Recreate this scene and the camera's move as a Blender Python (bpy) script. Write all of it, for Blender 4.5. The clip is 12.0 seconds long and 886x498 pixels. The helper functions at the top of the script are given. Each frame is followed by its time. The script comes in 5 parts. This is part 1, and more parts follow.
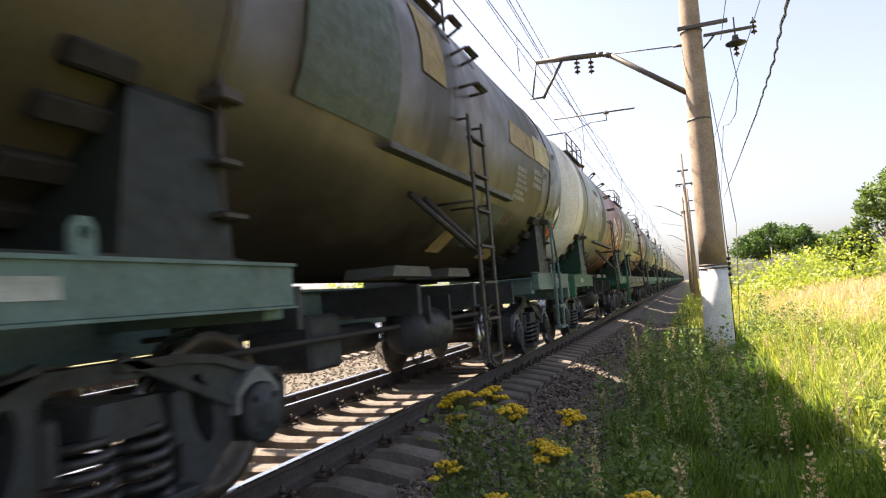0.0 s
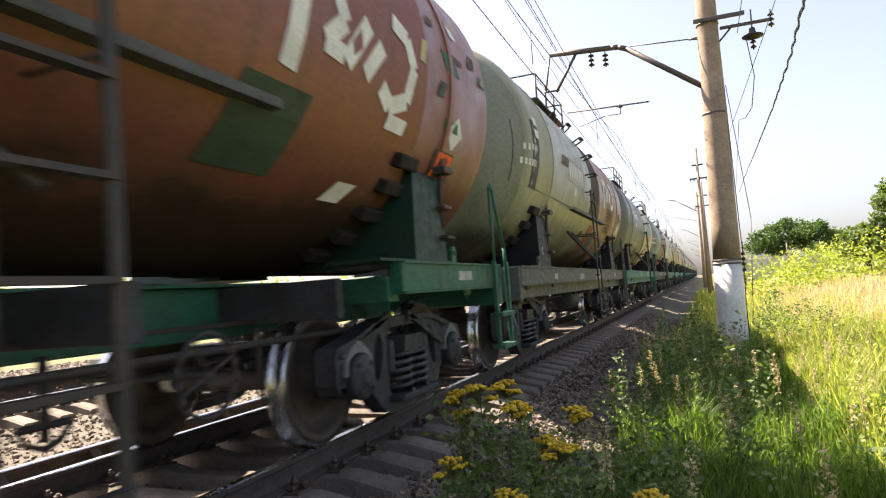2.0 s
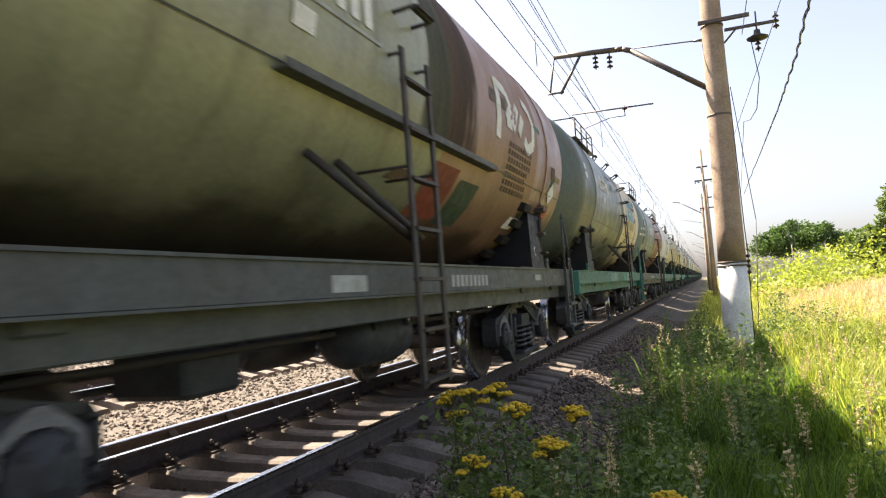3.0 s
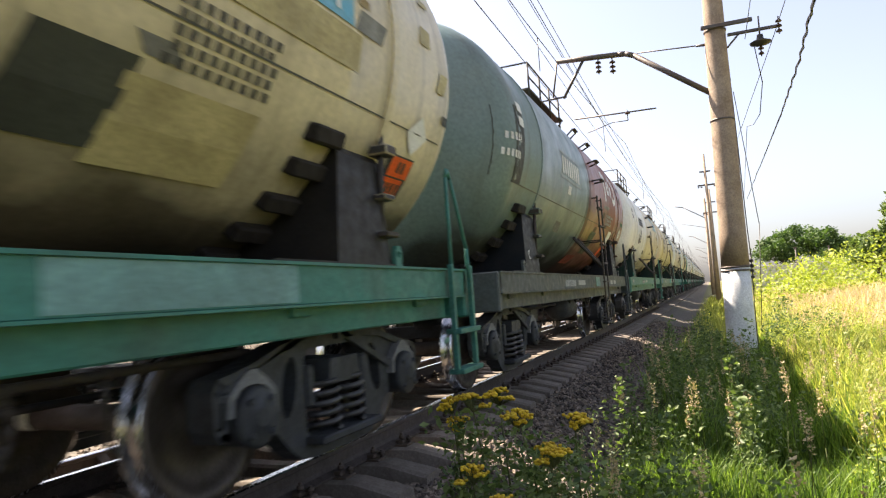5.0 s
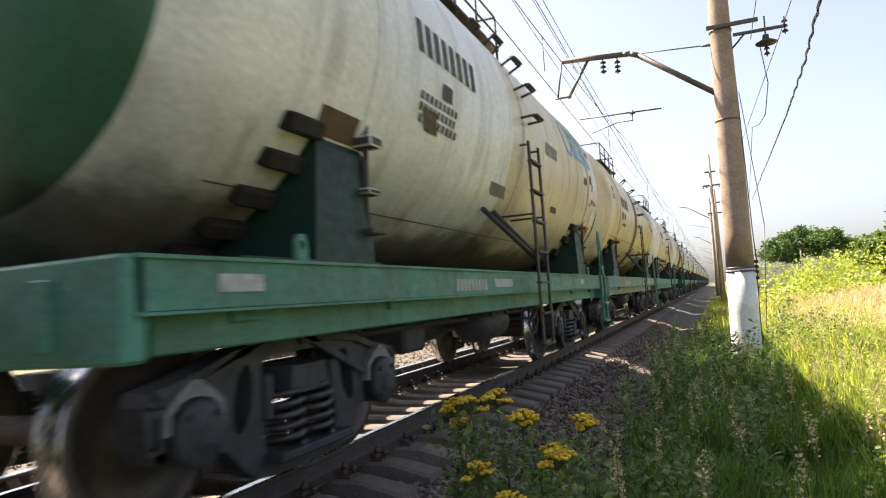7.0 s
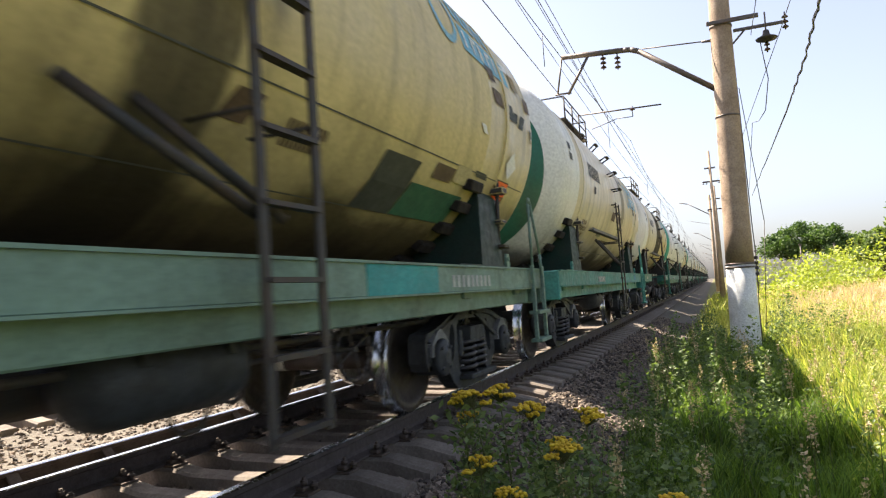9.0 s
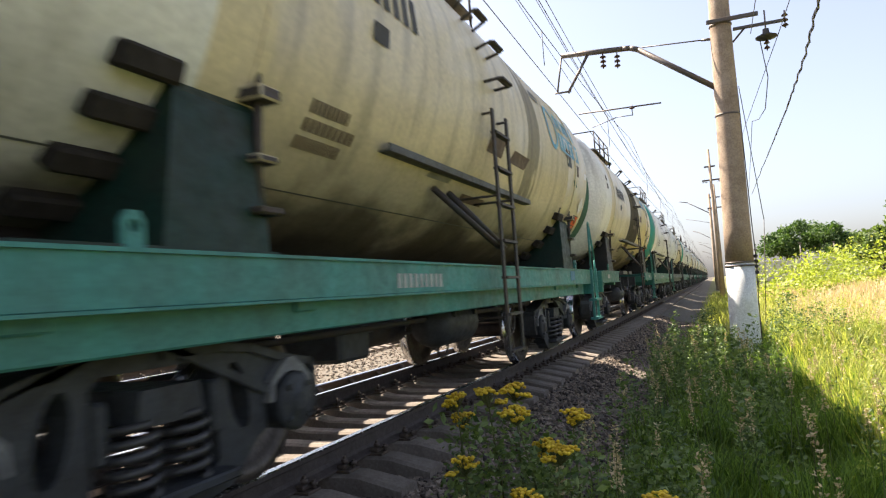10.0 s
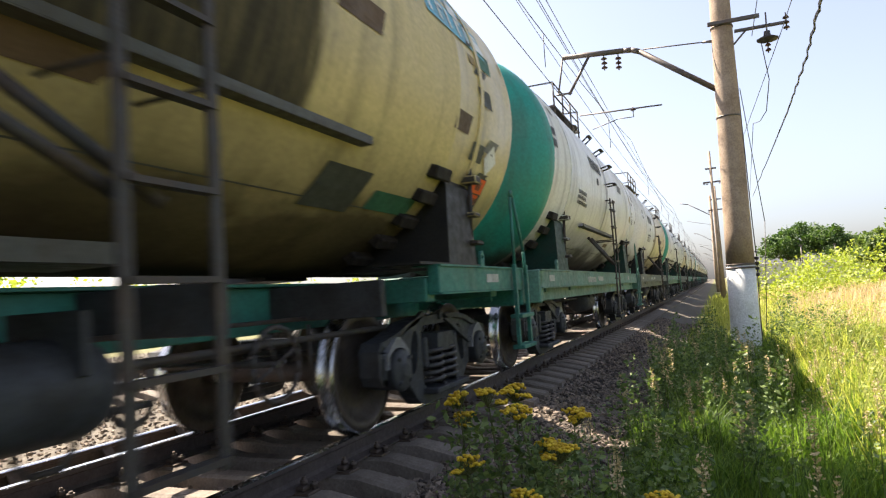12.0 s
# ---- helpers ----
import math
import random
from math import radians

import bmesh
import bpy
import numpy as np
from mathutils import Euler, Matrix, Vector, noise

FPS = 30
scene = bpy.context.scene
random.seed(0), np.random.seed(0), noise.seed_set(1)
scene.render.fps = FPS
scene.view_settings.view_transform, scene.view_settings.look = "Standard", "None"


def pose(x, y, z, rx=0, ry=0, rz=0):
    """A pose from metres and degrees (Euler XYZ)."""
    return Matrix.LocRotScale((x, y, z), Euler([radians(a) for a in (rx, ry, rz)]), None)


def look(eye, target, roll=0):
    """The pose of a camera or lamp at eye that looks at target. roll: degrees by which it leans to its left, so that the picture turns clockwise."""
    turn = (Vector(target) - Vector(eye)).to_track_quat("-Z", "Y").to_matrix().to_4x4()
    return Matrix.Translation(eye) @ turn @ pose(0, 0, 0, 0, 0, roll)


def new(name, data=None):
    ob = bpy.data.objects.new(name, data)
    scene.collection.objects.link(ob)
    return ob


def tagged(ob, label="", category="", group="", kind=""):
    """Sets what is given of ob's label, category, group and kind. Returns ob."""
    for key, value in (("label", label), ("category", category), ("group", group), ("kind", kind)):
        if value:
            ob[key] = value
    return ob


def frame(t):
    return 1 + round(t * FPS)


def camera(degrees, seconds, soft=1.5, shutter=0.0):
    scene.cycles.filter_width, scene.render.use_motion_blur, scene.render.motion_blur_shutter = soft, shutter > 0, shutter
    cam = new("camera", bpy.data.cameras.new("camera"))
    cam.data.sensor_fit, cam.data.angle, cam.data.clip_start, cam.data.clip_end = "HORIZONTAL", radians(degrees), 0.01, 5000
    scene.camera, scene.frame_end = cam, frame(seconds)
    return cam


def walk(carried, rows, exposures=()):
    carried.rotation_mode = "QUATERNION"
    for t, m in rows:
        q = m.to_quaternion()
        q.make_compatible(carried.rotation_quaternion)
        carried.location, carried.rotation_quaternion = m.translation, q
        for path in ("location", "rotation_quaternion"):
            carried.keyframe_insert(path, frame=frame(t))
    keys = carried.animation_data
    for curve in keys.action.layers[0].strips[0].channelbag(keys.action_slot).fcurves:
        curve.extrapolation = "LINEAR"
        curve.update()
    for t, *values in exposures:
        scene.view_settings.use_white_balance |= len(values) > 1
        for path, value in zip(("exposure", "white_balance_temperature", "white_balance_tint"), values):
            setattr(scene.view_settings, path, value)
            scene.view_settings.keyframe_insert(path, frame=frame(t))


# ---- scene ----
cam = camera(67.74, 12.0, soft=1.2, shutter=0.2)
EYE = (0.0, 0.0, 1.018)
# seconds, yaw to the left of the track, pitch, roll
TURNS = [
    (0.0, 20.10, 4.31, 4.76),
    (0.5, 20.42, 4.17, 4.60),
    (1.0, 20.83, 4.10, 4.52),
    (1.5, 21.01, 3.92, 4.37),
    (2.0, 21.19, 3.82, 4.33),
    (2.5, 21.36, 3.86, 4.34),
    (3.0, 21.54, 4.03, 4.31),
    (5.0, 21.75, 4.42, 4.20),
    (5.5, 21.77, 4.44, 4.13),
    (6.0, 21.94, 4.53, 4.16),
    (6.5, 22.06, 4.49, 4.05),
    (8.5, 22.10, 4.16, 3.96),
    (9.0, 22.11, 4.09, 4.00),
    (9.5, 22.09, 4.05, 4.06),
    (10.0, 22.10, 3.98, 4.04),
    (10.5, 22.09, 3.88, 3.82),
    (11.0, 22.11, 3.97, 3.91),
    (11.5, 22.13, 3.96, 3.74),
    (12.0, 22.15, 4.09, 3.87),
]
walk(cam, [(t, pose(0, 0, EYE[2], 0, 0, yaw) @ pose(0, 0, 0, 90 + pitch) @ pose(0, 0, 0, 0, 0, -roll))
           for t, yaw, pitch, roll in TURNS], exposures=[(0, 2.06, 6400, 18), (6, 2.03, 6350, 17), (12, 1.95, 6200, 16)])

# ---- light ----
SUN_TO = Vector((-1.0, 0.30, 1.33)).normalized()
world = bpy.data.worlds.new("sky")
scene.world = world
world.use_nodes = True
wn = world.node_tree
sky = wn.nodes.new("ShaderNodeTexSky")
sky.sky_type = "NISHITA"
sky.sun_disc = False
sky.sun_elevation = math.asin(SUN_TO.z)
sky.sun_rotation = math.atan2(SUN_TO.x, SUN_TO.y)
sky.air_density, sky.dust_density, sky.ozone_density = 1.0, 2.6, 0.7
haze = wn.nodes.new("ShaderNodeHueSaturation")
haze.inputs["Saturation"].default_value = 0.62
wn.links.new(sky.outputs[0], haze.inputs["Color"])
wn.links.new(haze.outputs[0], wn.nodes["Background"].inputs[0])
wn.nodes["Background"].inputs[1].default_value = 0.066
sun = new("sun", bpy.data.lights.new("sun", "SUN"))
sun.data.energy, sun.data.angle, sun.data.color = 5.0, radians(0.55), (1.0, 0.88, 0.67)
sun.matrix_world = look((0, 0, 30), Vector((0, 0, 30)) - SUN_TO)

# ---- numbers of the plan ----
AXIS = -3.472          # our track
HALF = 0.795           # axis to rail centre
AXIS2 = -9.75          # second track
GROUND = -0.62
LENGTH = 11.95         # a wagon over its couplers
SPEED = 8.325
WHEEL_R = 0.475
TANK_R, TANK_Z = 1.62, 2.90
STRAPS = (2.45, 10.08)
HEAD_0, HEAD_1, HEAD_D = 0.63, LENGTH - 0.22, 0.70   # ends of the tank, depth of its dished heads
rng = random.Random(7)


# ---- materials ----
def nodes_of(name):
    m = bpy.data.materials.new(name)
    m.use_nodes = True
    nt = m.node_tree
    return m, nt, nt.nodes["Principled BSDF"], nt.nodes.new, nt.links.new


def noise_of(nt, scale, detail=4, coord="Object", rough=0.6, stretch=None):
    tc = nt.nodes.new("ShaderNodeTexCoord")
    n = nt.nodes.new("ShaderNodeTexNoise")
    n.inputs["Scale"].default_value, n.inputs["Detail"].default_value, n.inputs["Roughness"].default_value = scale, detail, rough
    if stretch:
        mp = nt.nodes.new("ShaderNodeMapping")
        mp.inputs["Scale"].default_value = stretch
        nt.links.new(tc.outputs[coord], mp.inputs[0])
        nt.links.new(mp.outputs[0], n.inputs["Vector"])
    else:
        nt.links.new(tc.outputs[coord], n.inputs["Vector"])
    return n.outputs["Fac"]


def ramp_of(nt, fac, stops):
    r = nt.nodes.new("ShaderNodeValToRGB")
    e = r.color_ramp.elements
    while len(e) < len(stops):
        e.new(0.5)
    for el, (p, c) in zip(e, stops):
        el.position = p
        el.color = (c, c, c, 1) if isinstance(c, (int, float)) else (*c, 1)
    nt.links.new(fac, r.inputs[0])
    return r.outputs[0]


def mix_of(nt, fac, a, b, mode="MIX"):
    m = nt.nodes.new("ShaderNodeMix")
    m.data_type, m.blend_type = "RGBA", mode
    for sock, v in ((m.inputs[0], fac), (m.inputs[6], a), (m.inputs[7], b)):
        if isinstance(v, bpy.types.NodeSocket):
            nt.links.new(v, sock)
        elif isinstance(v, (int, float)):
            sock.default_value = v
        else:
            sock.default_value = (*v, 1)
    return m.outputs[2]


def bump_of(nt, bsdf, height, strength=0.3, dist=0.01):
    b = nt.nodes.new("ShaderNodeBump")
    b.inputs["Strength"].default_value, b.inputs["Distance"].default_value = strength, dist
    nt.links.new(height, b.inputs["Height"])
    nt.links.new(b.outputs[0], bsdf.inputs["Normal"])


def grimy(name, colour, dirt=(0.035, 0.03, 0.025), amount=0.5, rough=0.6, metal=0.0, scale=3.0, bump=0.2, vary=0.0):
    """Paint or metal with large stains, fine grain and a little relief."""
    m, nt, b, _, link = nodes_of(name)
    big = ramp_of(nt, noise_of(nt, scale, 6), [(0.38, 0), (0.68, amount)])
    fine = ramp_of(nt, noise_of(nt, scale * 14, 3), [(0.3, 0.75), (0.7, 1.15)])
    col = mix_of(nt, big, colour, dirt)
    col = mix_of(nt, 1.0, col, fine, "MULTIPLY")
    if vary:
        oi = nt.nodes.new("ShaderNodeObjectInfo")
        col = mix_of(nt, 1.0, col, ramp_of(nt, oi.outputs["Random"], [(0, 1 - vary), (1, 1 + vary)]), "MULTIPLY")
    link(col, b.inputs["Base Color"])
    link(ramp_of(nt, noise_of(nt, scale * 4, 3), [(0.3, max(0.05, rough - 0.15)), (0.7, min(1, rough + 0.15))]), b.inputs["Roughness"])
    b.inputs["Metallic"].default_value = metal
    if not metal:
        b.inputs["Specular IOR Level"].default_value = 0.28
    bump_of(nt, b, noise_of(nt, scale * 10, 4), bump)
    return m


def islands(name, dark, light, rough=0.8, spread=0.35, see=0.0):
    """Many small pieces, each a little different."""
    m, nt, b, _, link = nodes_of(name)
    g = nt.nodes.new("ShaderNodeNewGeometry")
    c = ramp_of(nt, g.outputs["Random Per Island"], [(0.0, dark), (1.0, light)])
    fine = ramp_of(nt, noise_of(nt, 30, 3), [(0.3, 1 - spread), (0.7, 1 + spread)])
    col = mix_of(nt, 1.0, c, fine, "MULTIPLY")
    link(col, b.inputs["Base Color"])
    b.inputs["Roughness"].default_value = rough
    if see:
        tr = nt.nodes.new("ShaderNodeBsdfTranslucent")
        link(mix_of(nt, 1.0, col, (1.25, 1.35, 0.6), "MULTIPLY"), tr.inputs[0])
        mx = nt.nodes.new("ShaderNodeMixShader")
        mx.inputs[0].default_value = see
        link(b.outputs[0], mx.inputs[1])
        link(tr.outputs[0], mx.inputs[2])
        link(mx.outputs[0], nt.nodes["Material Output"].inputs[0])
    return m


def tank_paint(name, cap, band, front, rear, tail, split, stain, seed, cap_end=0.95, band_end=1.45):
    """Tank shell paint: colours by the length of the wagon, weathering streaks, oil run down under the filler hatch,
    belly dirt with painted-in shade.
    """
    m, nt, b, _, link = nodes_of(name)
    tc = nt.nodes.new("ShaderNodeTexCoord")
    sp = nt.nodes.new("ShaderNodeSeparateXYZ")
    link(tc.outputs["Object"], sp.inputs[0])
    wob = nt.nodes.new("ShaderNodeTexNoise")
    wob.inputs["Scale"].default_value = 1.3
    link(tc.outputs["Object"], wob.inputs["Vector"])
    ma = nt.nodes.new("ShaderNodeMath")
    ma.operation = "MULTIPLY_ADD"
    link(wob.outputs["Fac"], ma.inputs[0])
    ma.inputs[1].default_value = 0.02
    link(sp.outputs["Y"], ma.inputs[2])
    mr = nt.nodes.new("ShaderNodeMapRange")
    mr.inputs["From Min"].default_value, mr.inputs["From Max"].default_value = 0.0, LENGTH
    link(ma.outputs[0], mr.inputs["Value"])
    r = nt.nodes.new("ShaderNodeValToRGB")
    r.color_ramp.interpolation = "CONSTANT"
    stops = [(0.0, cap), (cap_end / LENGTH, band), (band_end / LENGTH, front), (split / LENGTH, rear), (11.12 / LENGTH, tail)]
    e = r.color_ramp.elements
    while len(e) < len(stops):
        e.new(0.5)
    for el, (p, c) in zip(e, stops):
        el.position, el.color = p, (*c, 1)
    link(mr.outputs[0], r.inputs[0])
    off = (seed * 3.7, seed * 1.3, seed * 2.1)

    def grain(scale, stretch, detail=5):
        mp = nt.nodes.new("ShaderNodeMapping")
        mp.inputs["Location"].default_value, mp.inputs["Scale"].default_value = off, stretch
        link(tc.outputs["Object"], mp.inputs[0])
        n = nt.nodes.new("ShaderNodeTexNoise")
        n.inputs["Scale"].default_value, n.inputs["Detail"].default_value = scale, detail
        link(mp.outputs[0], n.inputs["Vector"])
        return n.outputs["Fac"]

    col = r.outputs[0]
    # pale chalking, rusty dust, vertical runs
    col = mix_of(nt, ramp_of(nt, grain(0.8, (1, 1, 1)), [(0.48, 0), (0.78, 0.22)]), col, (0.30, 0.24, 0.15))
    col = mix_of(nt, ramp_of(nt, grain(2.2, (1, 2.2, 0.22)), [(0.5, 0), (0.78, 0.5)]), col, (0.07, 0.055, 0.035))
    # oil that ran down the sides under the hatch, in uneven tongues, as far as the splash shelf where there is one
    y0, y1, strength, stop = stain
    def calc(op, a, b=None, c=None):
        node = nt.nodes.new("ShaderNodeMath")
        node.operation = op
        for sock, v in zip(node.inputs, (a, b, c)):
            if v is None:
                continue
            if isinstance(v, bpy.types.NodeSocket):
                link(v, sock)
            else:
                sock.default_value = v
        return node.outputs[0]
    wander = calc("MULTIPLY_ADD", grain(1.5, (0.35, 1.6, 0.35)), 1.3, -0.65)
    away = calc("ABSOLUTE", calc("SUBTRACT", calc("ADD", sp.outputs["Y"], wander), (y0 + y1) / 2))
    half = (y1 - y0) / 2
    oily = calc("MULTIPLY", ramp_of(nt, calc("DIVIDE", away, half * 2.0), [(0.44, strength), (0.60, 0.0)]),
                calc("GREATER_THAN", sp.outputs["Z"], stop))
    thin = ramp_of(nt, grain(3.2, (1, 3.0, 0.2)), [(0.3, 0.82), (0.58, 1.0)])
    col = mix_of(nt, calc("MULTIPLY", oily, thin), col, (0.028, 0.027, 0.025))
    # road film thrown up on the belly, deepened to paint in its shade
    film_shade = nt.nodes.new("ShaderNodeMath")
    film_shade.operation = "MULTIPLY_ADD"
    link(grain(1.4, (1, 0.6, 1)), film_shade.inputs[0])
    film_shade.inputs[1].default_value = 0.8
    link(sp.outputs["Z"], film_shade.inputs[2])
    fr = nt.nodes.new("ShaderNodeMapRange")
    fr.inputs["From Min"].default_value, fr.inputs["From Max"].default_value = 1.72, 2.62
    link(film_shade.outputs[0], fr.inputs["Value"])
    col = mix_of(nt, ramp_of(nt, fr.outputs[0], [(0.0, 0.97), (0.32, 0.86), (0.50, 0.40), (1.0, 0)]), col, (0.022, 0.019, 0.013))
    grime_shade = ramp_of(nt, fr.outputs[0], [(0.25, 0.78), (0.75, 0.0)])
    col = mix_of(nt, 1.0, col, ramp_of(nt, grain(26, (1, 1, 1), 3), [(0.3, 0.86), (0.7, 1.12)]), "MULTIPLY")
    link(col, b.inputs["Base Color"])
    dulled = calc("MAXIMUM", grime_shade, calc("MULTIPLY", oily, 0.9))
    link(calc("MAXIMUM", ramp_of(nt, grain(3, (1, 1, 1)), [(0.3, 0.28), (0.7, 0.5)]), dulled), b.inputs["Roughness"])
    link(ramp_of(nt, dulled, [(0.1, 0.42), (0.75, 0.10)]), b.inputs["Specular IOR Level"])
    bump_of(nt, b, grain(1.6, (1, 1, 1), 3), 0.10, 0.03)
    return m


M = {}
M["bogie"] = grimy("bogie_iron", (0.05, 0.055, 0.062), (0.026, 0.025, 0.024), 0.7, 0.6, 0.0, 4)
M["wheel"] = grimy("wheel_steel", (0.11, 0.09, 0.075), (0.05, 0.04, 0.03), 0.7, 0.5, 0.4, 4)
M["tread"] = grimy("polished_tread", (0.55, 0.55, 0.56), (0.3, 0.29, 0.28), 0.4, 0.22, 1.0, 6, 0.05)
M["axle"] = grimy("axle_steel", (0.09, 0.07, 0.06), (0.04, 0.03, 0.025), 0.7, 0.6, 0.0, 4)
M["chalk"] = grimy("white_axle_mark", (0.7, 0.68, 0.62), (0.3, 0.28, 0.25), 0.4, 0.7)
M["spring"] = grimy("spring_steel", (0.07, 0.07, 0.075), (0.03, 0.025, 0.02), 0.7, 0.5, 0.2, 8)
M["dusty"] = grimy("dusty_casting", (0.21, 0.215, 0.22), (0.10, 0.095, 0.09), 0.5, 0.7, 0, 6)
M["iron"] = grimy("dark_iron", (0.045, 0.045, 0.045), (0.09, 0.055, 0.035), 0.5, 0.6, 0.0, 5)
M["strap"] = grimy("strap_paint", (0.085, 0.09, 0.08), (0.06, 0.045, 0.03), 0.6, 0.55, 0.0, 5)
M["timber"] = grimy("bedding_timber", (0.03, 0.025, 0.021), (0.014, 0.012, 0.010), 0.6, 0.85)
M["white"] = grimy("white_lettering", (0.8, 0.8, 0.78), (0.4, 0.37, 0.3), 0.35, 0.6, 0, 4, 0.05)
M["faded"] = grimy("faded_white_plate", (0.42, 0.44, 0.42), (0.16, 0.16, 0.14), 0.6, 0.6, 0, 9, 0.05)
M["black"] = grimy("black_lettering", (0.04, 0.04, 0.04), (0.16, 0.14, 0.1), 0.3, 0.6, 0, 4, 0.05)
M["blue"] = grimy("blue_lettering", (0.14, 0.42, 0.60), (0.35, 0.36, 0.3), 0.4, 0.6, 0, 4, 0.05)
M["orange"] = grimy("orange_plate", (0.85, 0.12, 0.015), (0.4, 0.08, 0.02), 0.25, 0.5, 0, 4, 0.03)
M["patch_green"] = grimy("green_repaint", (0.04, 0.14, 0.08), (0.03, 0.06, 0.04), 0.5, 0.6)
M["patch_dark"] = grimy("dark_repaint", (0.06, 0.065, 0.055), (0.03, 0.03, 0.025), 0.5, 0.6)
M["patch_ochre"] = grimy("ochre_repaint", (0.34, 0.25, 0.10), (0.12, 0.09, 0.05), 0.6, 0.6)
M["patch_brown"] = grimy("brown_scuff", (0.13, 0.085, 0.05), (0.05, 0.035, 0.025), 0.6, 0.65)
M["patch_straw"] = grimy("straw_repaint", (0.50, 0.43, 0.22), (0.2, 0.16, 0.08), 0.5, 0.6)
M["patch_moss"] = grimy("moss_green_repaint", (0.045, 0.075, 0.05), (0.03, 0.04, 0.03), 0.5, 0.55)
M["patch_rust"] = grimy("rust_red_repaint", (0.24, 0.05, 0.03), (0.12, 0.05, 0.03), 0.55, 0.6)
M["sill_pale"] = grimy("pale_turquoise_repaint", (0.17, 0.33, 0.31), (0.08, 0.11, 0.1), 0.5, 0.6)
M["sill_teal"] = grimy("bright_turquoise_repaint", (0.03, 0.30, 0.30), (0.04, 0.13, 0.13), 0.4, 0.55)
M["sill_blue"] = grimy("blue_repaint", (0.06, 0.22, 0.36), (0.06, 0.15, 0.2), 0.4, 0.55)
M["patch_grey"] = grimy("grey_scuff", (0.24, 0.24, 0.21), (0.08, 0.07, 0.06), 0.6, 0.65)
M["patch_teal"] = grimy("dull_green_repaint", (0.075, 0.10, 0.085), (0.05, 0.055, 0.045), 0.5, 0.55)
M["rail_side"] = grimy("rail_rust", (0.075, 0.06, 0.055), (0.045, 0.035, 0.03), 0.7, 0.75, 0.0, 6)
M["rail_top"] = grimy("rail_head", (0.62, 0.62, 0.64), (0.4, 0.39, 0.38), 0.3, 0.18, 1.0, 8, 0.03)
M["sleeper"] = grimy("sleeper_concrete", (0.21, 0.18, 0.15), (0.12, 0.09, 0.07), 0.6, 0.9, 0, 3, 0.5, 0.15)
M["fasten"] = grimy("fastening_iron", (0.07, 0.055, 0.045), (0.16, 0.10, 0.06), 0.5, 0.6, 0.2, 9)
M["ballast_bed"] = grimy("ballast_bed", (0.15, 0.13, 0.10), (0.05, 0.04, 0.034), 0.6, 0.95, 0, 12, 0.9)
M["stone"] = islands("ballast_stone", (0.032, 0.026, 0.023), (0.26, 0.205, 0.155), 0.9)
M["soil"] = grimy("soil_and_litter", (0.15, 0.14, 0.055), (0.07, 0.085, 0.025), 0.6, 0.95, 0, 2, 0.8)
M["concrete"] = grimy("pole_concrete", (0.36, 0.28, 0.21), (0.17, 0.115, 0.08), 0.6, 0.85, 0, 2.5, 0.4)
M["whitewash"] = grimy("whitewash", (0.72, 0.74, 0.76), (0.35, 0.36, 0.36), 0.4, 0.8, 0, 3, 0.3)
M["galv"] = grimy("galvanised_iron", (0.10, 0.09, 0.085), (0.12, 0.07, 0.045), 0.5, 0.55, 0.3, 5)
M["wire"] = grimy("wire", (0.05, 0.045, 0.04), (0.03, 0.03, 0.03), 0.4, 0.5, 0.3)
M["insulator"] = grimy("brown_porcelain", (0.06, 0.03, 0.02), (0.03, 0.02, 0.02), 0.3, 0.25, 0, 5, 0.05)
M["grass"] = islands("grass_blades", (0.045, 0.10, 0.018), (0.21, 0.30, 0.055), 0.55, 0.2, 0.5)
M["meadow"] = islands("meadow_grass", (0.2, 0.24, 0.04), (0.55, 0.52, 0.16), 0.6, 0.2, 0.45)
M["herb"] = islands("field_herbs", (0.17, 0.24, 0.04), (0.50, 0.52, 0.14), 0.55, 0.2, 0.4)
M["dry"] = islands("dry_grass", (0.48, 0.345, 0.25), (0.70, 0.52, 0.40), 0.7, 0.2, 0.35)
M["weed"] = islands("weed_leaves", (0.045, 0.085, 0.022), (0.20, 0.26, 0.09), 0.55, 0.2, 0.35)
M["bush"] = islands("shrub_leaves", (0.17, 0.23, 0.025), (0.42, 0.46, 0.08), 0.5, 0.2, 0.4)
M["tree"] = islands("tree_leaves", (0.03, 0.07, 0.015), (0.09, 0.15, 0.035), 0.6, 0.2, 0.3)
M["bark"] = grimy("bark", (0.11, 0.085, 0.06), (0.05, 0.04, 0.03), 0.6, 0.9, 0, 6, 0.8)
M["stem"] = grimy("stem", (0.10, 0.13, 0.04), (0.12, 0.08, 0.04), 0.5, 0.7)
M["tansy"] = islands("tansy_flowers", (0.5, 0.32, 0.01), (0.72, 0.54, 0.03), 0.7, 0.15, 0.15)
M["seed"] = islands("seed_heads", (0.32, 0.24, 0.15), (0.58, 0.46, 0.31), 0.8, 0.2, 0.3)
M["litter"] = grimy("white_litter", (0.75, 0.75, 0.8), (0.45, 0.45, 0.6), 0.3, 0.6)
M["wall_far"] = grimy("far_concrete_wall", (0.55, 0.53, 0.5), (0.35, 0.33, 0.3), 0.5, 0.9, 0, 0.5)


# ---- small building kit ----
def part(name, bm, material, parent=None, label="", smooth=False):
    me = bpy.data.meshes.new(name)
    bm.normal_update()
    bm.to_mesh(me)
    bm.free()
    for mt in (material if isinstance(material, (list, tuple)) else [material]):
        me.materials.append(mt)
    if smooth:
        for p in me.polygons:
            p.use_smooth = True
    ob = new(name, me)
    ob.parent = parent
    if label:
        ob["label"] = label
    return ob


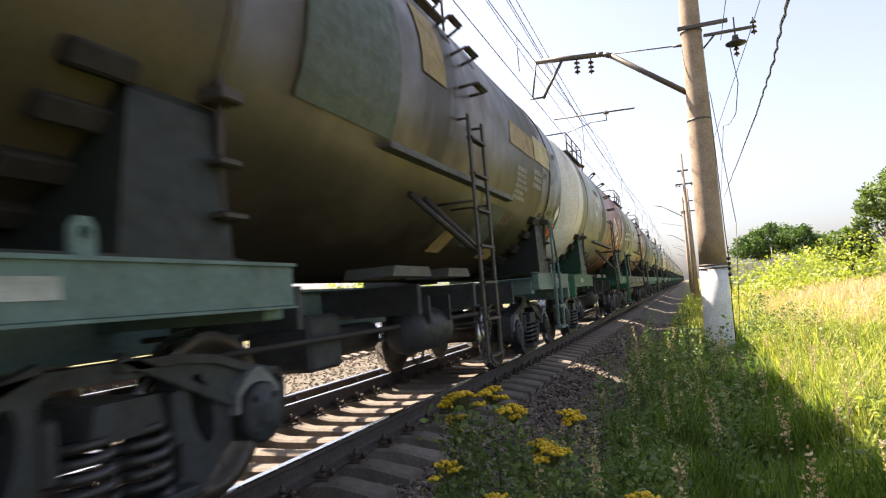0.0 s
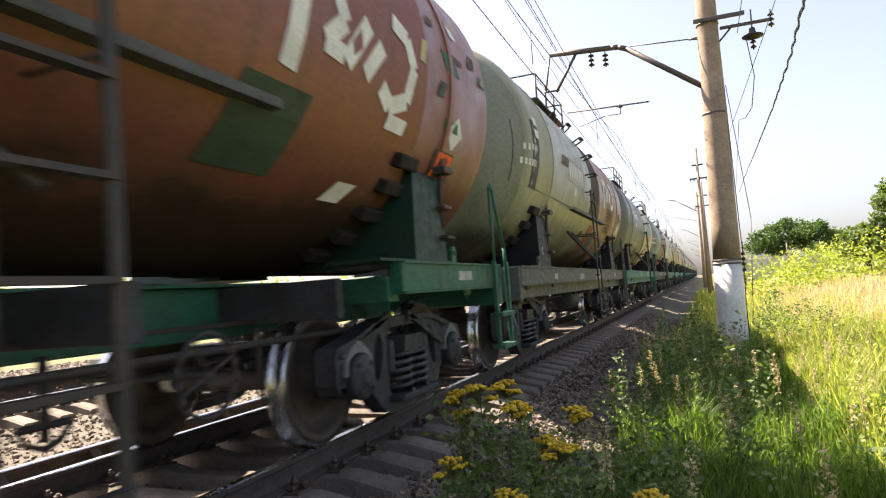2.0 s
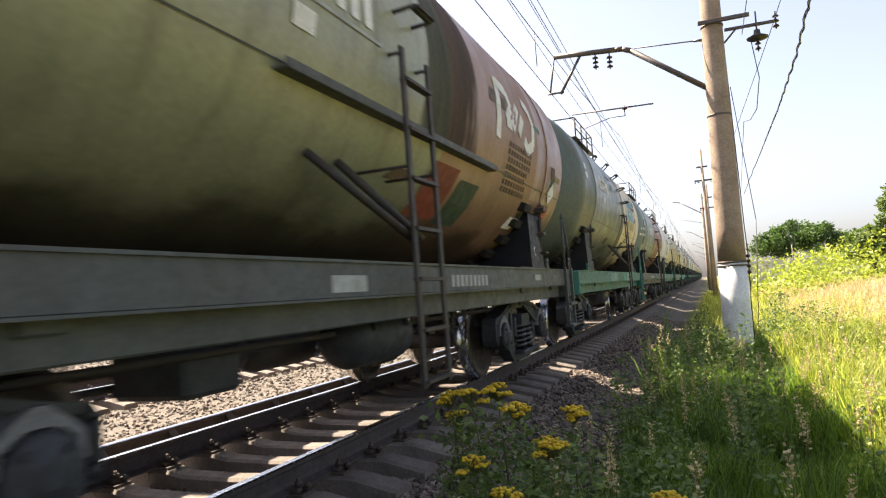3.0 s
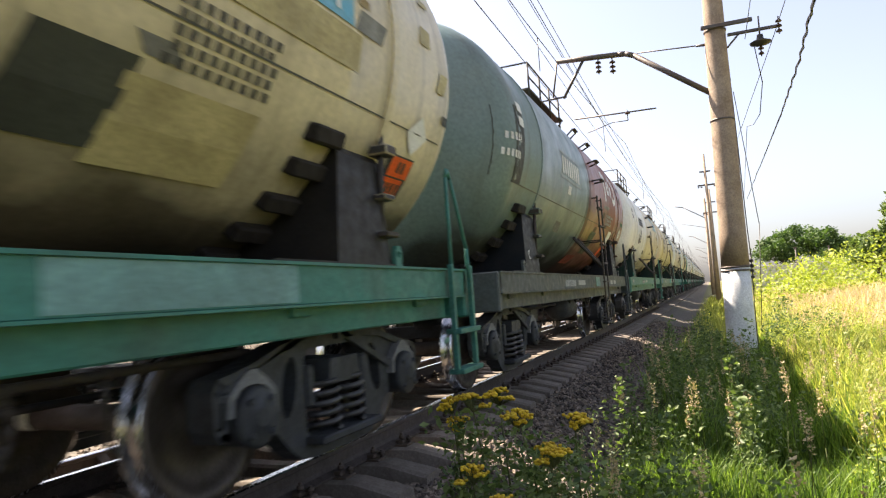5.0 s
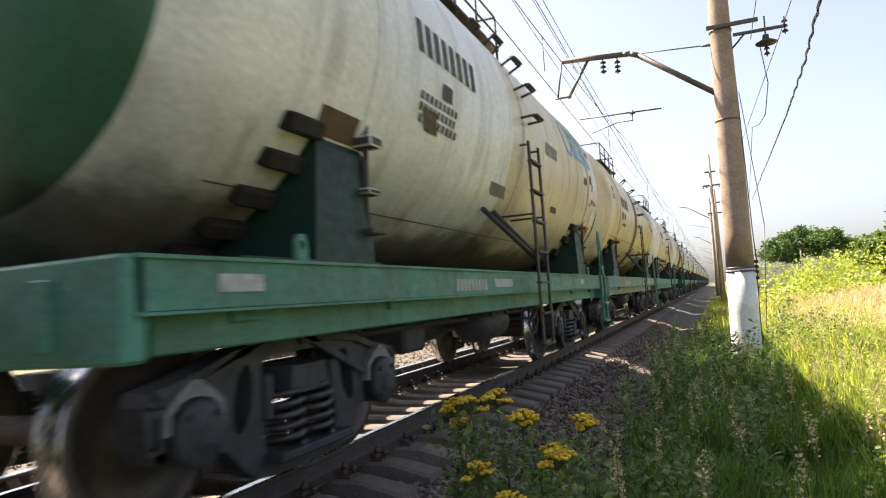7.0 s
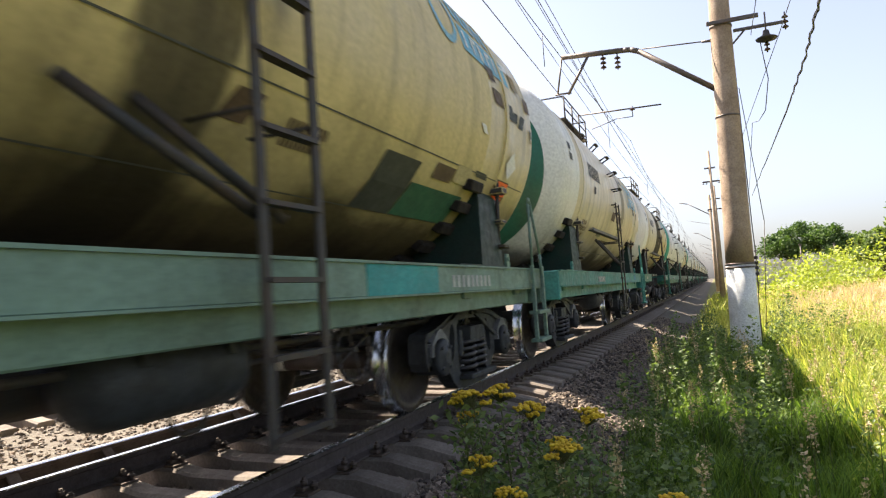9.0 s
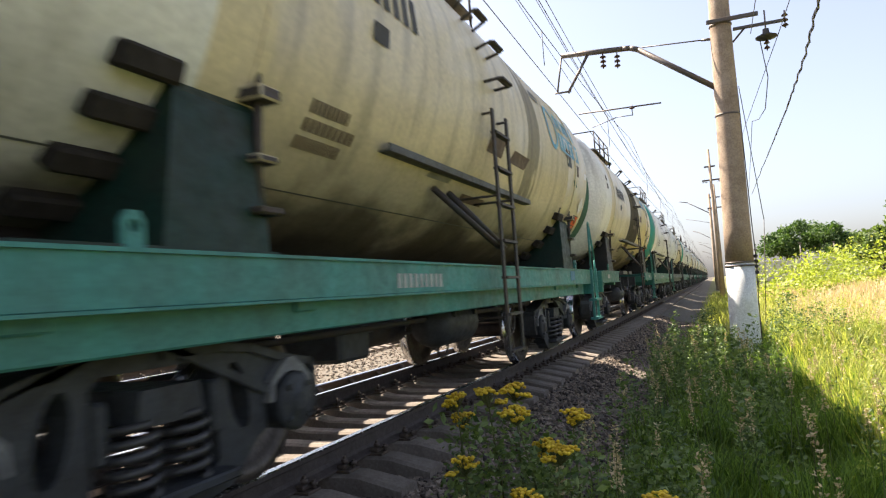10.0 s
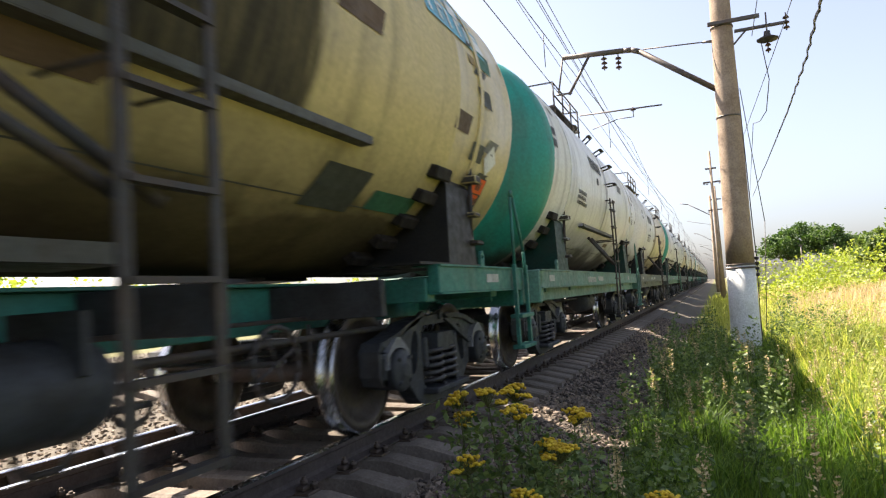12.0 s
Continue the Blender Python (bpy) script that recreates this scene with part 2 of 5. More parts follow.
def shared(name, mesh, parent, m=None):
    ob = new(name, mesh)
    ob.parent = parent
    if m is not None:
        ob.matrix_basis = m
    return ob


def raw(name, verts, faces, material, parent=None, smooth=False):
    me = bpy.data.meshes.new(name)
    me.from_pydata(verts, [], faces)
    me.materials.append(material)
    if smooth:
        me.polygons.foreach_set("use_smooth", [True] * len(me.polygons))
    me.update()
    ob = new(name, me)
    ob.parent = parent
    return ob


def box(bm, x0, x1, y0, y1, z0, z1, bevel=0.0, mat=0):
    vs = [bm.verts.new((x, y, z)) for z in (z0, z1) for y in (y0, y1) for x in (x0, x1)]
    fs = [bm.faces.new([vs[i] for i in f]) for f in ((0, 2, 3, 1), (4, 5, 7, 6), (0, 1, 5, 4), (2, 6, 7, 3), (0, 4, 6, 2), (1, 3, 7, 5))]
    for f in fs:
        f.material_index = mat
    if bevel:
        es = {e for f in fs for e in f.edges}
        bmesh.ops.bevel(bm, geom=list(es), offset=bevel, segments=1, affect="EDGES")
    return fs


def tube(bm, a, b, r0, r1=None, n=8, mat=0, caps=True):
    a, b = Vector(a), Vector(b)
    r1 = r0 if r1 is None else r1
    q = (b - a).to_track_quat("Z", "Y").to_matrix()
    rings = []
    for p, r in ((a, r0), (b, r1)):
        rings.append([bm.verts.new(p + q @ Vector((r * math.cos(k * math.tau / n), r * math.sin(k * math.tau / n), 0))) for k in range(n)])
    for k in range(n):
        f = bm.faces.new((rings[0][k], rings[0][(k + 1) % n], rings[1][(k + 1) % n], rings[1][k]))
        f.material_index, f.smooth = mat, True
    if caps:
        for ring in (rings[0][::-1], rings[1]):
            bm.faces.new(ring).material_index = mat


def path_tube(bm, pts, r, n=6, mat=0):
    for a, b in zip(pts, pts[1:]):
        tube(bm, a, b, r, r, n, mat, True)


def lathe(bm, profile, axis="x", n=32, centre=(0, 0, 0), mats=None):
    """Turn (along, radius) pairs round an axis."""
    c = Vector(centre)
    rings = []
    for along, r in profile:
        ring = []
        for k in range(n):
            u, v = r * math.cos(k * math.tau / n), r * math.sin(k * math.tau / n)
            p = {"x": (along, u, v), "y": (v, along, u), "z": (u, v, along)}[axis]
            ring.append(bm.verts.new(c + Vector(p)))
        rings.append(ring)
    for i in range(len(rings) - 1):
        for k in range(n):
            f = bm.faces.new((rings[i][k], rings[i][(k + 1) % n], rings[i + 1][(k + 1) % n], rings[i + 1][k]))
            f.smooth = True
            if mats:
                f.material_index = mats[i]
    bm.faces.new(rings[0][::-1])
    bm.faces.new(rings[-1])


def plate(bm, loops, x0, x1, mat=0):
    """A plate in the y-z plane with holes: loops[0] is the outline, the rest are holes."""
    def edges(loop, x):
        vs = [bm.verts.new((x, y, z)) for y, z in loop]
        return vs, [bm.edges.new((vs[i], vs[(i + 1) % len(vs)])) for i in range(len(vs))]
    sides = []
    for x in (x0, x1):
        es, rings = [], []
        for lp in loops:
            v, e = edges(lp, x)
            rings.append(v)
            es += e
        bmesh.ops.triangle_fill(bm, edges=es, use_beauty=True)
        sides.append(rings)
    for ra, rb in zip(*sides):
        for i in range(len(ra)):
            j = (i + 1) % len(ra)
            bm.faces.new((ra[i], ra[j], rb[j], rb[i])).material_index = mat
    bmesh.ops.recalc_face_normals(bm, faces=bm.faces[:])


def on_tank(y, ang, lift=0.0, heads=False):
    """A point on the tank's skin; ang in degrees up from its waist, on the side towards +x."""
    over = max(0.0, HEAD_0 + HEAD_D - y, y - HEAD_1 + HEAD_D) if heads else 0.0
    r = TANK_R * math.sqrt(max(0.05, 1 - (over / HEAD_D) ** 2)) + lift
    return Vector((r * math.cos(radians(ang)), y, TANK_Z + r * math.sin(radians(ang))))


def skin_patch(bm, y0, y1, a0, a1, lift=0.006, mat=0, slant=0.0, heads=True):
    """A thin curved plate that lies on the tank's skin."""
    ny, na = max(1, int(abs(y1 - y0) / 0.25)), max(1, int(abs(a1 - a0) / 6))
    grid = [[bm.verts.new(on_tank(y0 + (y1 - y0) * i / ny + slant * j / na, a0 + (a1 - a0) * j / na, lift, heads)) for j in range(na + 1)] for i in range(ny + 1)]
    for i in range(ny):
        for j in range(na):
            bm.faces.new((grid[i][j], grid[i + 1][j], grid[i + 1][j + 1], grid[i][j + 1])).material_index = mat


# ---- ground ----
def ground_z(x, y):
    """Height of the land: ballast shoulders by the tracks, a flat verge, a field."""
    def shoulder(d):
        return -0.34 if d < 1.62 else (-0.34 - (d - 1.62) * 0.45)
    base = GROUND
    if x > 2.5:
        base = GROUND + min(0.5, (x - 2.5) * 0.05)
    base += 0.05 * math.sin(x * 0.9 + 1.3) * math.sin(y * 0.6)
    z = max(base, shoulder(abs(x - AXIS)))
    if x < AXIS:
        z = max(-0.36 if x > -24.0 else base, shoulder(abs(x - AXIS2)), z)
    return z


def make_ground():
    xs = [-400, -150, -60, -30, -20] + [-16 + 0.4 * i for i in range(56)] + [6.8, 8, 10, 13, 17, 23, 32, 50, 90, 180, 400]
    ys = [-60, -30, -15] + [-8 + 0.5 * i for i in range(80)] + [33, 36, 40, 45, 52, 60, 75, 100, 140, 200, 300, 500, 900]
    vs, fs = [], []
    for y in ys:
        for x in xs:
            vs.append((x, y, ground_z(x, y)))
    n = len(xs)
    for j in range(len(ys) - 1):
        for i in range(n - 1):
            fs.append((j * n + i, j * n + i + 1, (j + 1) * n + i + 1, (j + 1) * n + i))
    me = bpy.data.meshes.new("ground")
    me.from_pydata(vs, [], fs)
    me.materials.append(M["soil"])
    me.materials.append(M["ballast_bed"])
    for p in me.polygons:
        cx = p.center.x
        p.material_index = 1 if -25.0 < cx < -0.7 else 0
        p.use_smooth = True
    ob = new("ground", me)
    tagged(ob, "stone ballast between the tracks and grassy soil verge", "ground", kind="structure")


make_ground()


# ---- tracks ----
def rail_mesh(name, y0, y1):
    """Flat-bottom rail, 0.18 m high, head at z = 0."""
    prof = [(-0.075, -0.18), (0.075, -0.18), (0.075, -0.168), (0.02, -0.145), (0.009, -0.12), (0.009, -0.05), (0.036, -0.036), (0.037, -0.008),
            (0.026, 0.0), (-0.026, 0.0), (-0.037, -0.008), (-0.036, -0.036), (-0.009, -0.05), (-0.009, -0.12), (-0.02, -0.145), (-0.075, -0.168)]
    bm = bmesh.new()
    rings = [[bm.verts.new((x, y, z)) for x, z in prof] for y in (y0, y1)]
    n = len(prof)
    for k in range(n):
        f = bm.faces.new((rings[0][k], rings[0][(k + 1) % n], rings[1][(k + 1) % n], rings[1][k]))
        f.material_index = 1 if k in (7, 8, 9) else 0
    bm.faces.new(rings[0])
    bm.faces.new(rings[1][::-1])
    bmesh.ops.recalc_face_normals(bm, faces=bm.faces[:])
    me = bpy.data.meshes.new(name)
    bm.to_mesh(me)
    bm.free()
    me.materials.append(M["rail_side"])
    me.materials.append(M["rail_top"])
    return me


def sleeper_mesh():
    """Concrete sleeper: flared ends, a waist, rail seats dished a little."""
    xs = [(-1.40, 0.20, -0.265, 0.115), (-1.05, 0.20, -0.19, 0.10), (-0.62, 0.19, -0.19, 0.10), (-0.45, 0.175, -0.225, 0.095), (0, 0.17, -0.235, 0.09),
          (0.45, 0.175, -0.225, 0.095), (0.62, 0.19, -0.19, 0.10), (1.05, 0.20, -0.19, 0.10), (1.40, 0.20, -0.265, 0.115)]
    bm = bmesh.new()
    rings = []
    for x, _, top, half in xs:
        b = half + 0.03
        rings.append([bm.verts.new((x, yy, zz)) for yy, zz in ((-b, -0.5), (-half - 0.012, top - 0.02), (-half + 0.02, top), (half - 0.02, top), (half + 0.012, top - 0.02), (b, -0.5))])
    for a, c in zip(rings, rings[1:]):
        for k in range(5):
            bm.faces.new((a[k], a[k + 1], c[k + 1], c[k]))
    bm.faces.new(rings[0])
    bm.faces.new(rings[-1][::-1])
    bmesh.ops.recalc_face_normals(bm, faces=bm.faces[:])
    me = bpy.data.meshes.new("sleeper")
    bm.to_mesh(me)
    bm.free()
    me.materials.append(M["sleeper"])
    return me


def fastening_mesh():
    """Base plate with two clamps and bolts on either side of the rail."""
    bm = bmesh.new()
    box(bm, -0.18, 0.18, -0.075, 0.075, -0.19, -0.172, 0.004)
    for s in (-1, 1):
        box(bm, min(s * 0.06, s * 0.13), max(s * 0.06, s * 0.13), -0.05, 0.05, -0.172, -0.14, 0.008)
        for yy in (-0.0,):
            tube(bm, (s * 0.10, yy, -0.17), (s * 0.10, yy, -0.085), 0.013, 0.013, 6)
            tube(bm, (s * 0.10, yy, -0.135), (s * 0.10, yy, -0.105), 0.026, 0.026, 6)
        tube(bm, (s * 0.155, 0.03, -0.19), (s * 0.155, 0.03, -0.115), 0.014, 0.014, 6)
        tube(bm, (s * 0.155, 0.03, -0.15), (s * 0.155, 0.03, -0.128), 0.028, 0.028, 6)
    me = bpy.data.meshes.new("fastening")
    bm.to_mesh(me)
    bm.free()
    me.materials.append(M["fasten"])
    return me


SLEEPER, FASTENING = sleeper_mesh(), fastening_mesh()
PITCH = 0.503


def make_track(axis, label, count):
    root = new("railway_track")
    root.location = (axis, 0, 0)
    tagged(root, label, "railway track", kind="structure")
    for s in (-1, 1):
        shared("rail", rail_mesh("rail", -30, 600), root, pose(s * HALF, 0, 0))
    return root


track = make_track(AXIS, "near railway track with rusty rails on concrete sleepers", 280)
track_far = make_track(AXIS2, "second railway track on concrete sleepers beyond the train", 120)

# spare rail left lying on the sleeper ends beyond the train
spare = new("spare_rail", rail_mesh("spare_rail", -4, 300))
spare.location = (AXIS - 1.98, 0, -0.15)
tagged(spare, "rusty spare rail lying along the ballast between the tracks", "rail")


# ---- tank wagons ----
def coil_mesh():
    bm = bmesh.new()
    turns, seg, r, w, h = 5.0, 12, 0.105, 0.021, 0.31
    pts = [Vector((r * math.cos(k * math.tau / seg), r * math.sin(k * math.tau / seg), h * k / (turns * seg))) for k in range(int(turns * seg) + 1)]
    rings = []
    for k, p in enumerate(pts):
        d = (pts[min(k + 1, len(pts) - 1)] - pts[max(k - 1, 0)]).normalized()
        side = Vector((p.x, p.y, 0)).normalized()
        up = d.cross(side)
        rings.append([bm.verts.new(p + w * (math.cos(a) * side + math.sin(a) * up)) for a in (0, 1.2566, 2.5133, 3.7699, 5.0265)])
    for a, b in zip(rings, rings[1:]):
        for k in range(5):
            bm.faces.new((a[k], a[(k + 1) % 5], b[(k + 1) % 5], b[k])).smooth = True
    me = bpy.data.meshes.new("spring")
    bm.to_mesh(me)
    bm.free()
    me.materials.append(M["spring"])
    return me


def round_hole(cy, cz, ry, rz, n=12, lean=0.0):
    return [(cy + ry * math.cos(k * math.tau / n) + lean * math.sin(k * math.tau / n), cz + rz * math.sin(k * math.tau / n)) for k in range(n)]


def side_frame_mesh():
    half = [(0.0, 0.86), (0.36, 0.86), (0.62, 0.83), (0.86, 0.76), (1.04, 0.72), (1.17, 0.70), (1.21, 0.64), (1.21, 0.45), (1.17, 0.38), (1.10, 0.38),
            (1.09, 0.58), (1.02, 0.63), (0.83, 0.63), (0.76, 0.58), (0.75, 0.36), (0.66, 0.32), (0.54, 0.20), (0.44, 0.13), (0.30, 0.11), (0.0, 0.11)]
    outline = half + [(-y, z) for y, z in reversed(half[1:-1])]
    window = [(-0.37, 0.73), (-0.31, 0.78), (0.31, 0.78), (0.37, 0.73), (0.37, 0.28), (0.31, 0.23), (-0.31, 0.23), (-0.37, 0.28)]
    bm = bmesh.new()
    plate(bm, [outline, window, round_hole(0.53, 0.57, 0.075, 0.18, 14, -0.035), round_hole(-0.53, 0.57, 0.075, 0.18, 14, 0.035)], -0.07, 0.07)
    # flanges: cast edges that stand proud of the web
    def lip(loop, w):
        for (ya, za), (yb, zb) in zip(loop, loop[1:] + loop[:1]):
            d = Vector((0, yb - ya, zb - za))
            if d.length < 0.02:
                continue
            q = Vector((0, -d.z, d.y)).normalized() * w
            vs = [bm.verts.new((x, y + q.y * k, z + q.z * k)) for x in (0.06, 0.10) for (y, z), k in (((ya, za), 0), ((yb, zb), 0), ((yb, zb), 1), ((ya, za), 1))]
            for f in ((0, 1, 2, 3), (4, 7, 6, 5), (0, 4, 5, 1), (1, 5, 6, 2), (2, 6, 7, 3), (3, 7, 4, 0)):
                bm.faces.new([vs[i] for i in f])
    lip(outline[:10], -0.045)
    lip(outline[-10:], -0.045)
    # spring shelf and friction wedges
    box(bm, -0.16, 0.20, -0.38, 0.38, 0.20, 0.25, 0.01)
    box(bm, -0.10, 0.10, -0.37, -0.30, 0.42, 0.68, 0.015)
    box(bm, -0.10, 0.10, 0.30, 0.37, 0.42, 0.68, 0.015)
    bmesh.ops.recalc_face_normals(bm, faces=bm.faces[:])
    me = bpy.data.meshes.new("side_frame")
    bm.to_mesh(me)
    bm.free()
    me.materials.append(M["bogie"])
    return me


def axle_box_mesh():
    bm = bmesh.new()
    lathe(bm, [(-0.14, 0.13), (-0.10, 0.155), (0.10, 0.155), (0.12, 0.165), (0.15, 0.165), (0.165, 0.14), (0.17, 0.06), (0.185, 0.05)], "x", 18)
    for k in range(4):
        a = math.pi / 4 + k * math.pi / 2
        tube(bm, (0.15, 0.125 * math.cos(a), 0.125 * math.sin(a)), (0.185, 0.125 * math.cos(a), 0.125 * math.sin(a)), 0.018, 0.018, 6)
    box(bm, -0.10, 0.10, -0.14, 0.14, 0.10, 0.165, 0.01)
    # dusty saddle of the pedestal above the box
    arch = [(-0.20, 0.02), (-0.19, 0.13), (-0.12, 0.19), (-0.03, 0.25), (0.03, 0.25), (0.12, 0.19), (0.19, 0.13), (0.20, 0.02)]
    low = [(-0.165, 0.02), (-0.155, 0.11), (-0.10, 0.155), (-0.03, 0.17), (0.03, 0.17), (0.10, 0.155), (0.155, 0.11), (0.165, 0.02)]
    n0 = len(bm.faces)
    plate(bm, [arch + low[::-1]], 0.05, 0.125)
    bm.faces.ensure_lookup_table()
    for f in bm.faces[n0:]:
        f.material_index = 1
    bmesh.ops.recalc_face_normals(bm, faces=bm.faces[:])
    me = bpy.data.meshes.new("axle_box")
    bm.to_mesh(me)
    bm.free()
    me.materials.append(M["bogie"])
    me.materials.append(M["dusty"])
    return me


def wheelset_mesh():
    bm = bmesh.new()
    R = WHEEL_R
    for s in (-1, 1):
        g = 0.72 * s
        prof = [(g, R - 0.09), (g, R + 0.012), (g + 0.008 * s, R + 0.027), (g + 0.022 * s, R + 0.024), (g + 0.034 * s, R + 0.004), (g + 0.10 * s, R - 0.001),
                (g + 0.128 * s, R - 0.008), (g + 0.13 * s, R - 0.075), (g + 0.085 * s, R - 0.095), (g + 0.055 * s, R - 0.2), (g + 0.075 * s, 0.15), (g + 0.15 * s, 0.13),
                (g + 0.15 * s, 0.10)]
        inner = [(g - 0.02 * s, 0.10), (g - 0.02 * s, 0.14), (g + 0.035 * s, 0.16), (g + 0.03 * s, R - 0.2), (g + 0.03 * s, R - 0.1)]
        pr = inner + prof
        mats = [0] * len(pr)
        for i in range(len(inner) + 1, len(inner) + 6):
            mats[i] = 1
        lathe(bm, pr, "x", 40, mats=mats)
    tube(bm, (-0.98, 0, 0), (0.98, 0, 0), 0.078, 0.078, 14, 2)
    tube(bm, (-0.60, 0, 0), (-0.49, 0, 0), 0.0815, 0.0815, 14, 3)
    bmesh.ops.recalc_face_normals(bm, faces=bm.faces[:])
    me = bpy.data.meshes.new("wheelset")
    bm.to_mesh(me)
    bm.free()
    for k in ("wheel", "tread", "axle", "chalk"):
        me.materials.append(M[k])
    return me


def bolster_mesh():
    bm = bmesh.new()
    plate(bm, [[(-0.20, 0.56), (-0.17, 0.70), (0.17, 0.70), (0.20, 0.56), (0.17, 0.54), (-0.17, 0.54)]], -1.18, 1.18)
    tube(bm, (0, 0, 0.66), (0, 0, 0.80), 0.22, 0.20, 16)
    for s in (-1, 1):
        # brake beams and hangers
        tube(bm, (-0.72, s * 0.36, 0.36), (0.72, s * 0.36, 0.36), 0.03, 0.03, 8)
        for x in (-0.78, 0.78):
            box(bm, x - 0.05, x + 0.05, s * 0.40 - 0.04, s * 0.40 + 0.04, 0.28, 0.62, 0.01)
    me = bpy.data.meshes.new("bogie")
    bm.to_mesh(me)
    bm.free()
    me.materials.append(M["bogie"])
    return me


SIDE, AXBOX, WSET, BOLST, COIL = side_frame_mesh(), axle_box_mesh(), wheelset_mesh(), bolster_mesh(), coil_mesh()
wheelsets = []


def add_bogie(wagon, y):
    bogie = shared("bogie", BOLST, wagon, pose(0, y, 0))
    for s in (-1, 1):
        shared("side_frame", SIDE, bogie, pose(s * 1.04, 0, 0, 0, 0, 0 if s > 0 else 180))
        for dy in (-0.925, 0.925):
            shared("axle_box", AXBOX, bogie, pose(s * 1.04, dy, WHEEL_R, 0, 0, 0 if s > 0 else 180))
        for dy in (-0.15, 0.15):
            shared("spring", COIL, bogie, pose(s * 1.09, dy, 0.25))
    for dy in (-0.925, 0.925):
        ws = shared("wheelset", WSET, bogie, pose(0, dy, WHEEL_R))
        wheelsets.append((ws, dy))
    return bogie


def tank_mesh():
    y0, y1, d = HEAD_0, HEAD_1, HEAD_D
    prof = [(y0, 0.02)]
    for k in range(1, 13):
        a = k * math.pi / 24
        prof.append((y0 + d - d * math.cos(a), TANK_R * math.sin(a)))
    prof += [(2.4, TANK_R), (2.41, TANK_R + 0.006), (2.44, TANK_R + 0.006), (2.45, TANK_R), (5.0, TANK_R), (7.0, TANK_R), (LENGTH - 2.45, TANK_R), (LENGTH - 2.44, TANK_R + 0.006),
             (LENGTH - 2.41, TANK_R + 0.006), (LENGTH - 2.4, TANK_R)]
    for k in range(12, 0, -1):
        a = k * math.pi / 24
        prof.append((y1 - d + d * math.cos(a), TANK_R * math.sin(a)))
    prof.append((y1, 0.02))
    bm = bmesh.new()
    lathe(bm, prof, "y", 72, (0, 0, TANK_Z))
    bmesh.ops.recalc_face_normals(bm, faces=bm.faces[:])
    me = bpy.data.meshes.new("tank_shell")
    bm.to_mesh(me)
    bm.free()
    for p in me.polygons:
        p.use_smooth = True
    return me


def hoop(bm, y, w, a0, a1, lift, mat=0):
    n = 40
    pts = [(on_tank(y - w / 2, a0 + (a1 - a0) * k / n, lift), on_tank(y + w / 2, a0 + (a1 - a0) * k / n, lift),
            on_tank(y + w / 2, a0 + (a1 - a0) * k / n, 0.0), on_tank(y - w / 2, a0 + (a1 - a0) * k / n, 0.0)) for k in range(n + 1)]
    vs = [[bm.verts.new(p) for p in q] for q in pts]
    for a, b in zip(vs, vs[1:]):
        for i, j in ((0, 1), (1, 2), (3, 0)):
            bm.faces.new((a[i], a[j], b[j], b[i])).material_index = mat


def saddle_bm(y, s):
    """Bearer under the tank: an upright plate whose inner edge follows the tank, a slanting skirt and a foot."""
    bm = bmesh.new()
    arc = [(TANK_R * math.cos(radians(a)) * s, TANK_Z + TANK_R * math.sin(radians(a)) - 0.008) for a in (-75, -70, -65, -60, -55, -50, -45, -40, -36, -32)]
    top = arc[-1]
    prof = arc + [(top[0] + s * 0.035, top[1] - 0.05), (1.45 * s, 1.272), (0.42 * s, 1.272)]
    loops = []
    # the skirt leans back towards the end of the wagon as it rises
    for dy, f in ((-0.66, 0.0), (-0.64, 0.0), (0.0, 1.0), (0.03, 1.0)):
        row = []
        for x, z in prof:
            k = (z - 1.27) / (top[1] - 1.27)
            row.append(bm.verts.new((x, y + dy + (0.14 * k if f == 0.0 else 0.0), z)))
        loops.append(row)
    n = len(prof)
    for a, b in zip(loops, loops[1:]):
        for k in range(n):
            bm.faces.new((a[k], a[(k + 1) % n], b[(k + 1) % n], b[k]))
    bm.faces.new(loops[0])
    bm.faces.new(loops[-1][::-1])
    box(bm, min(s * 1.05, s * 1.47), max(s * 1.05, s * 1.47), y - 1.30, y + 0.08, 1.27, 1.29)
    bmesh.ops.recalc_face_normals(bm, faces=bm.faces[:])
    return bm


def timber_mesh():
    bm = bmesh.new()
    box(bm, -0.07, 0.05, -0.16, 0.16, -0.055, 0.055, 0.014)
    me = bpy.data.meshes.new("bedding_timber")
    bm.to_mesh(me)
    bm.free()
    me.materials.append(M["timber"])
    return me


TIMBER = timber_mesh()


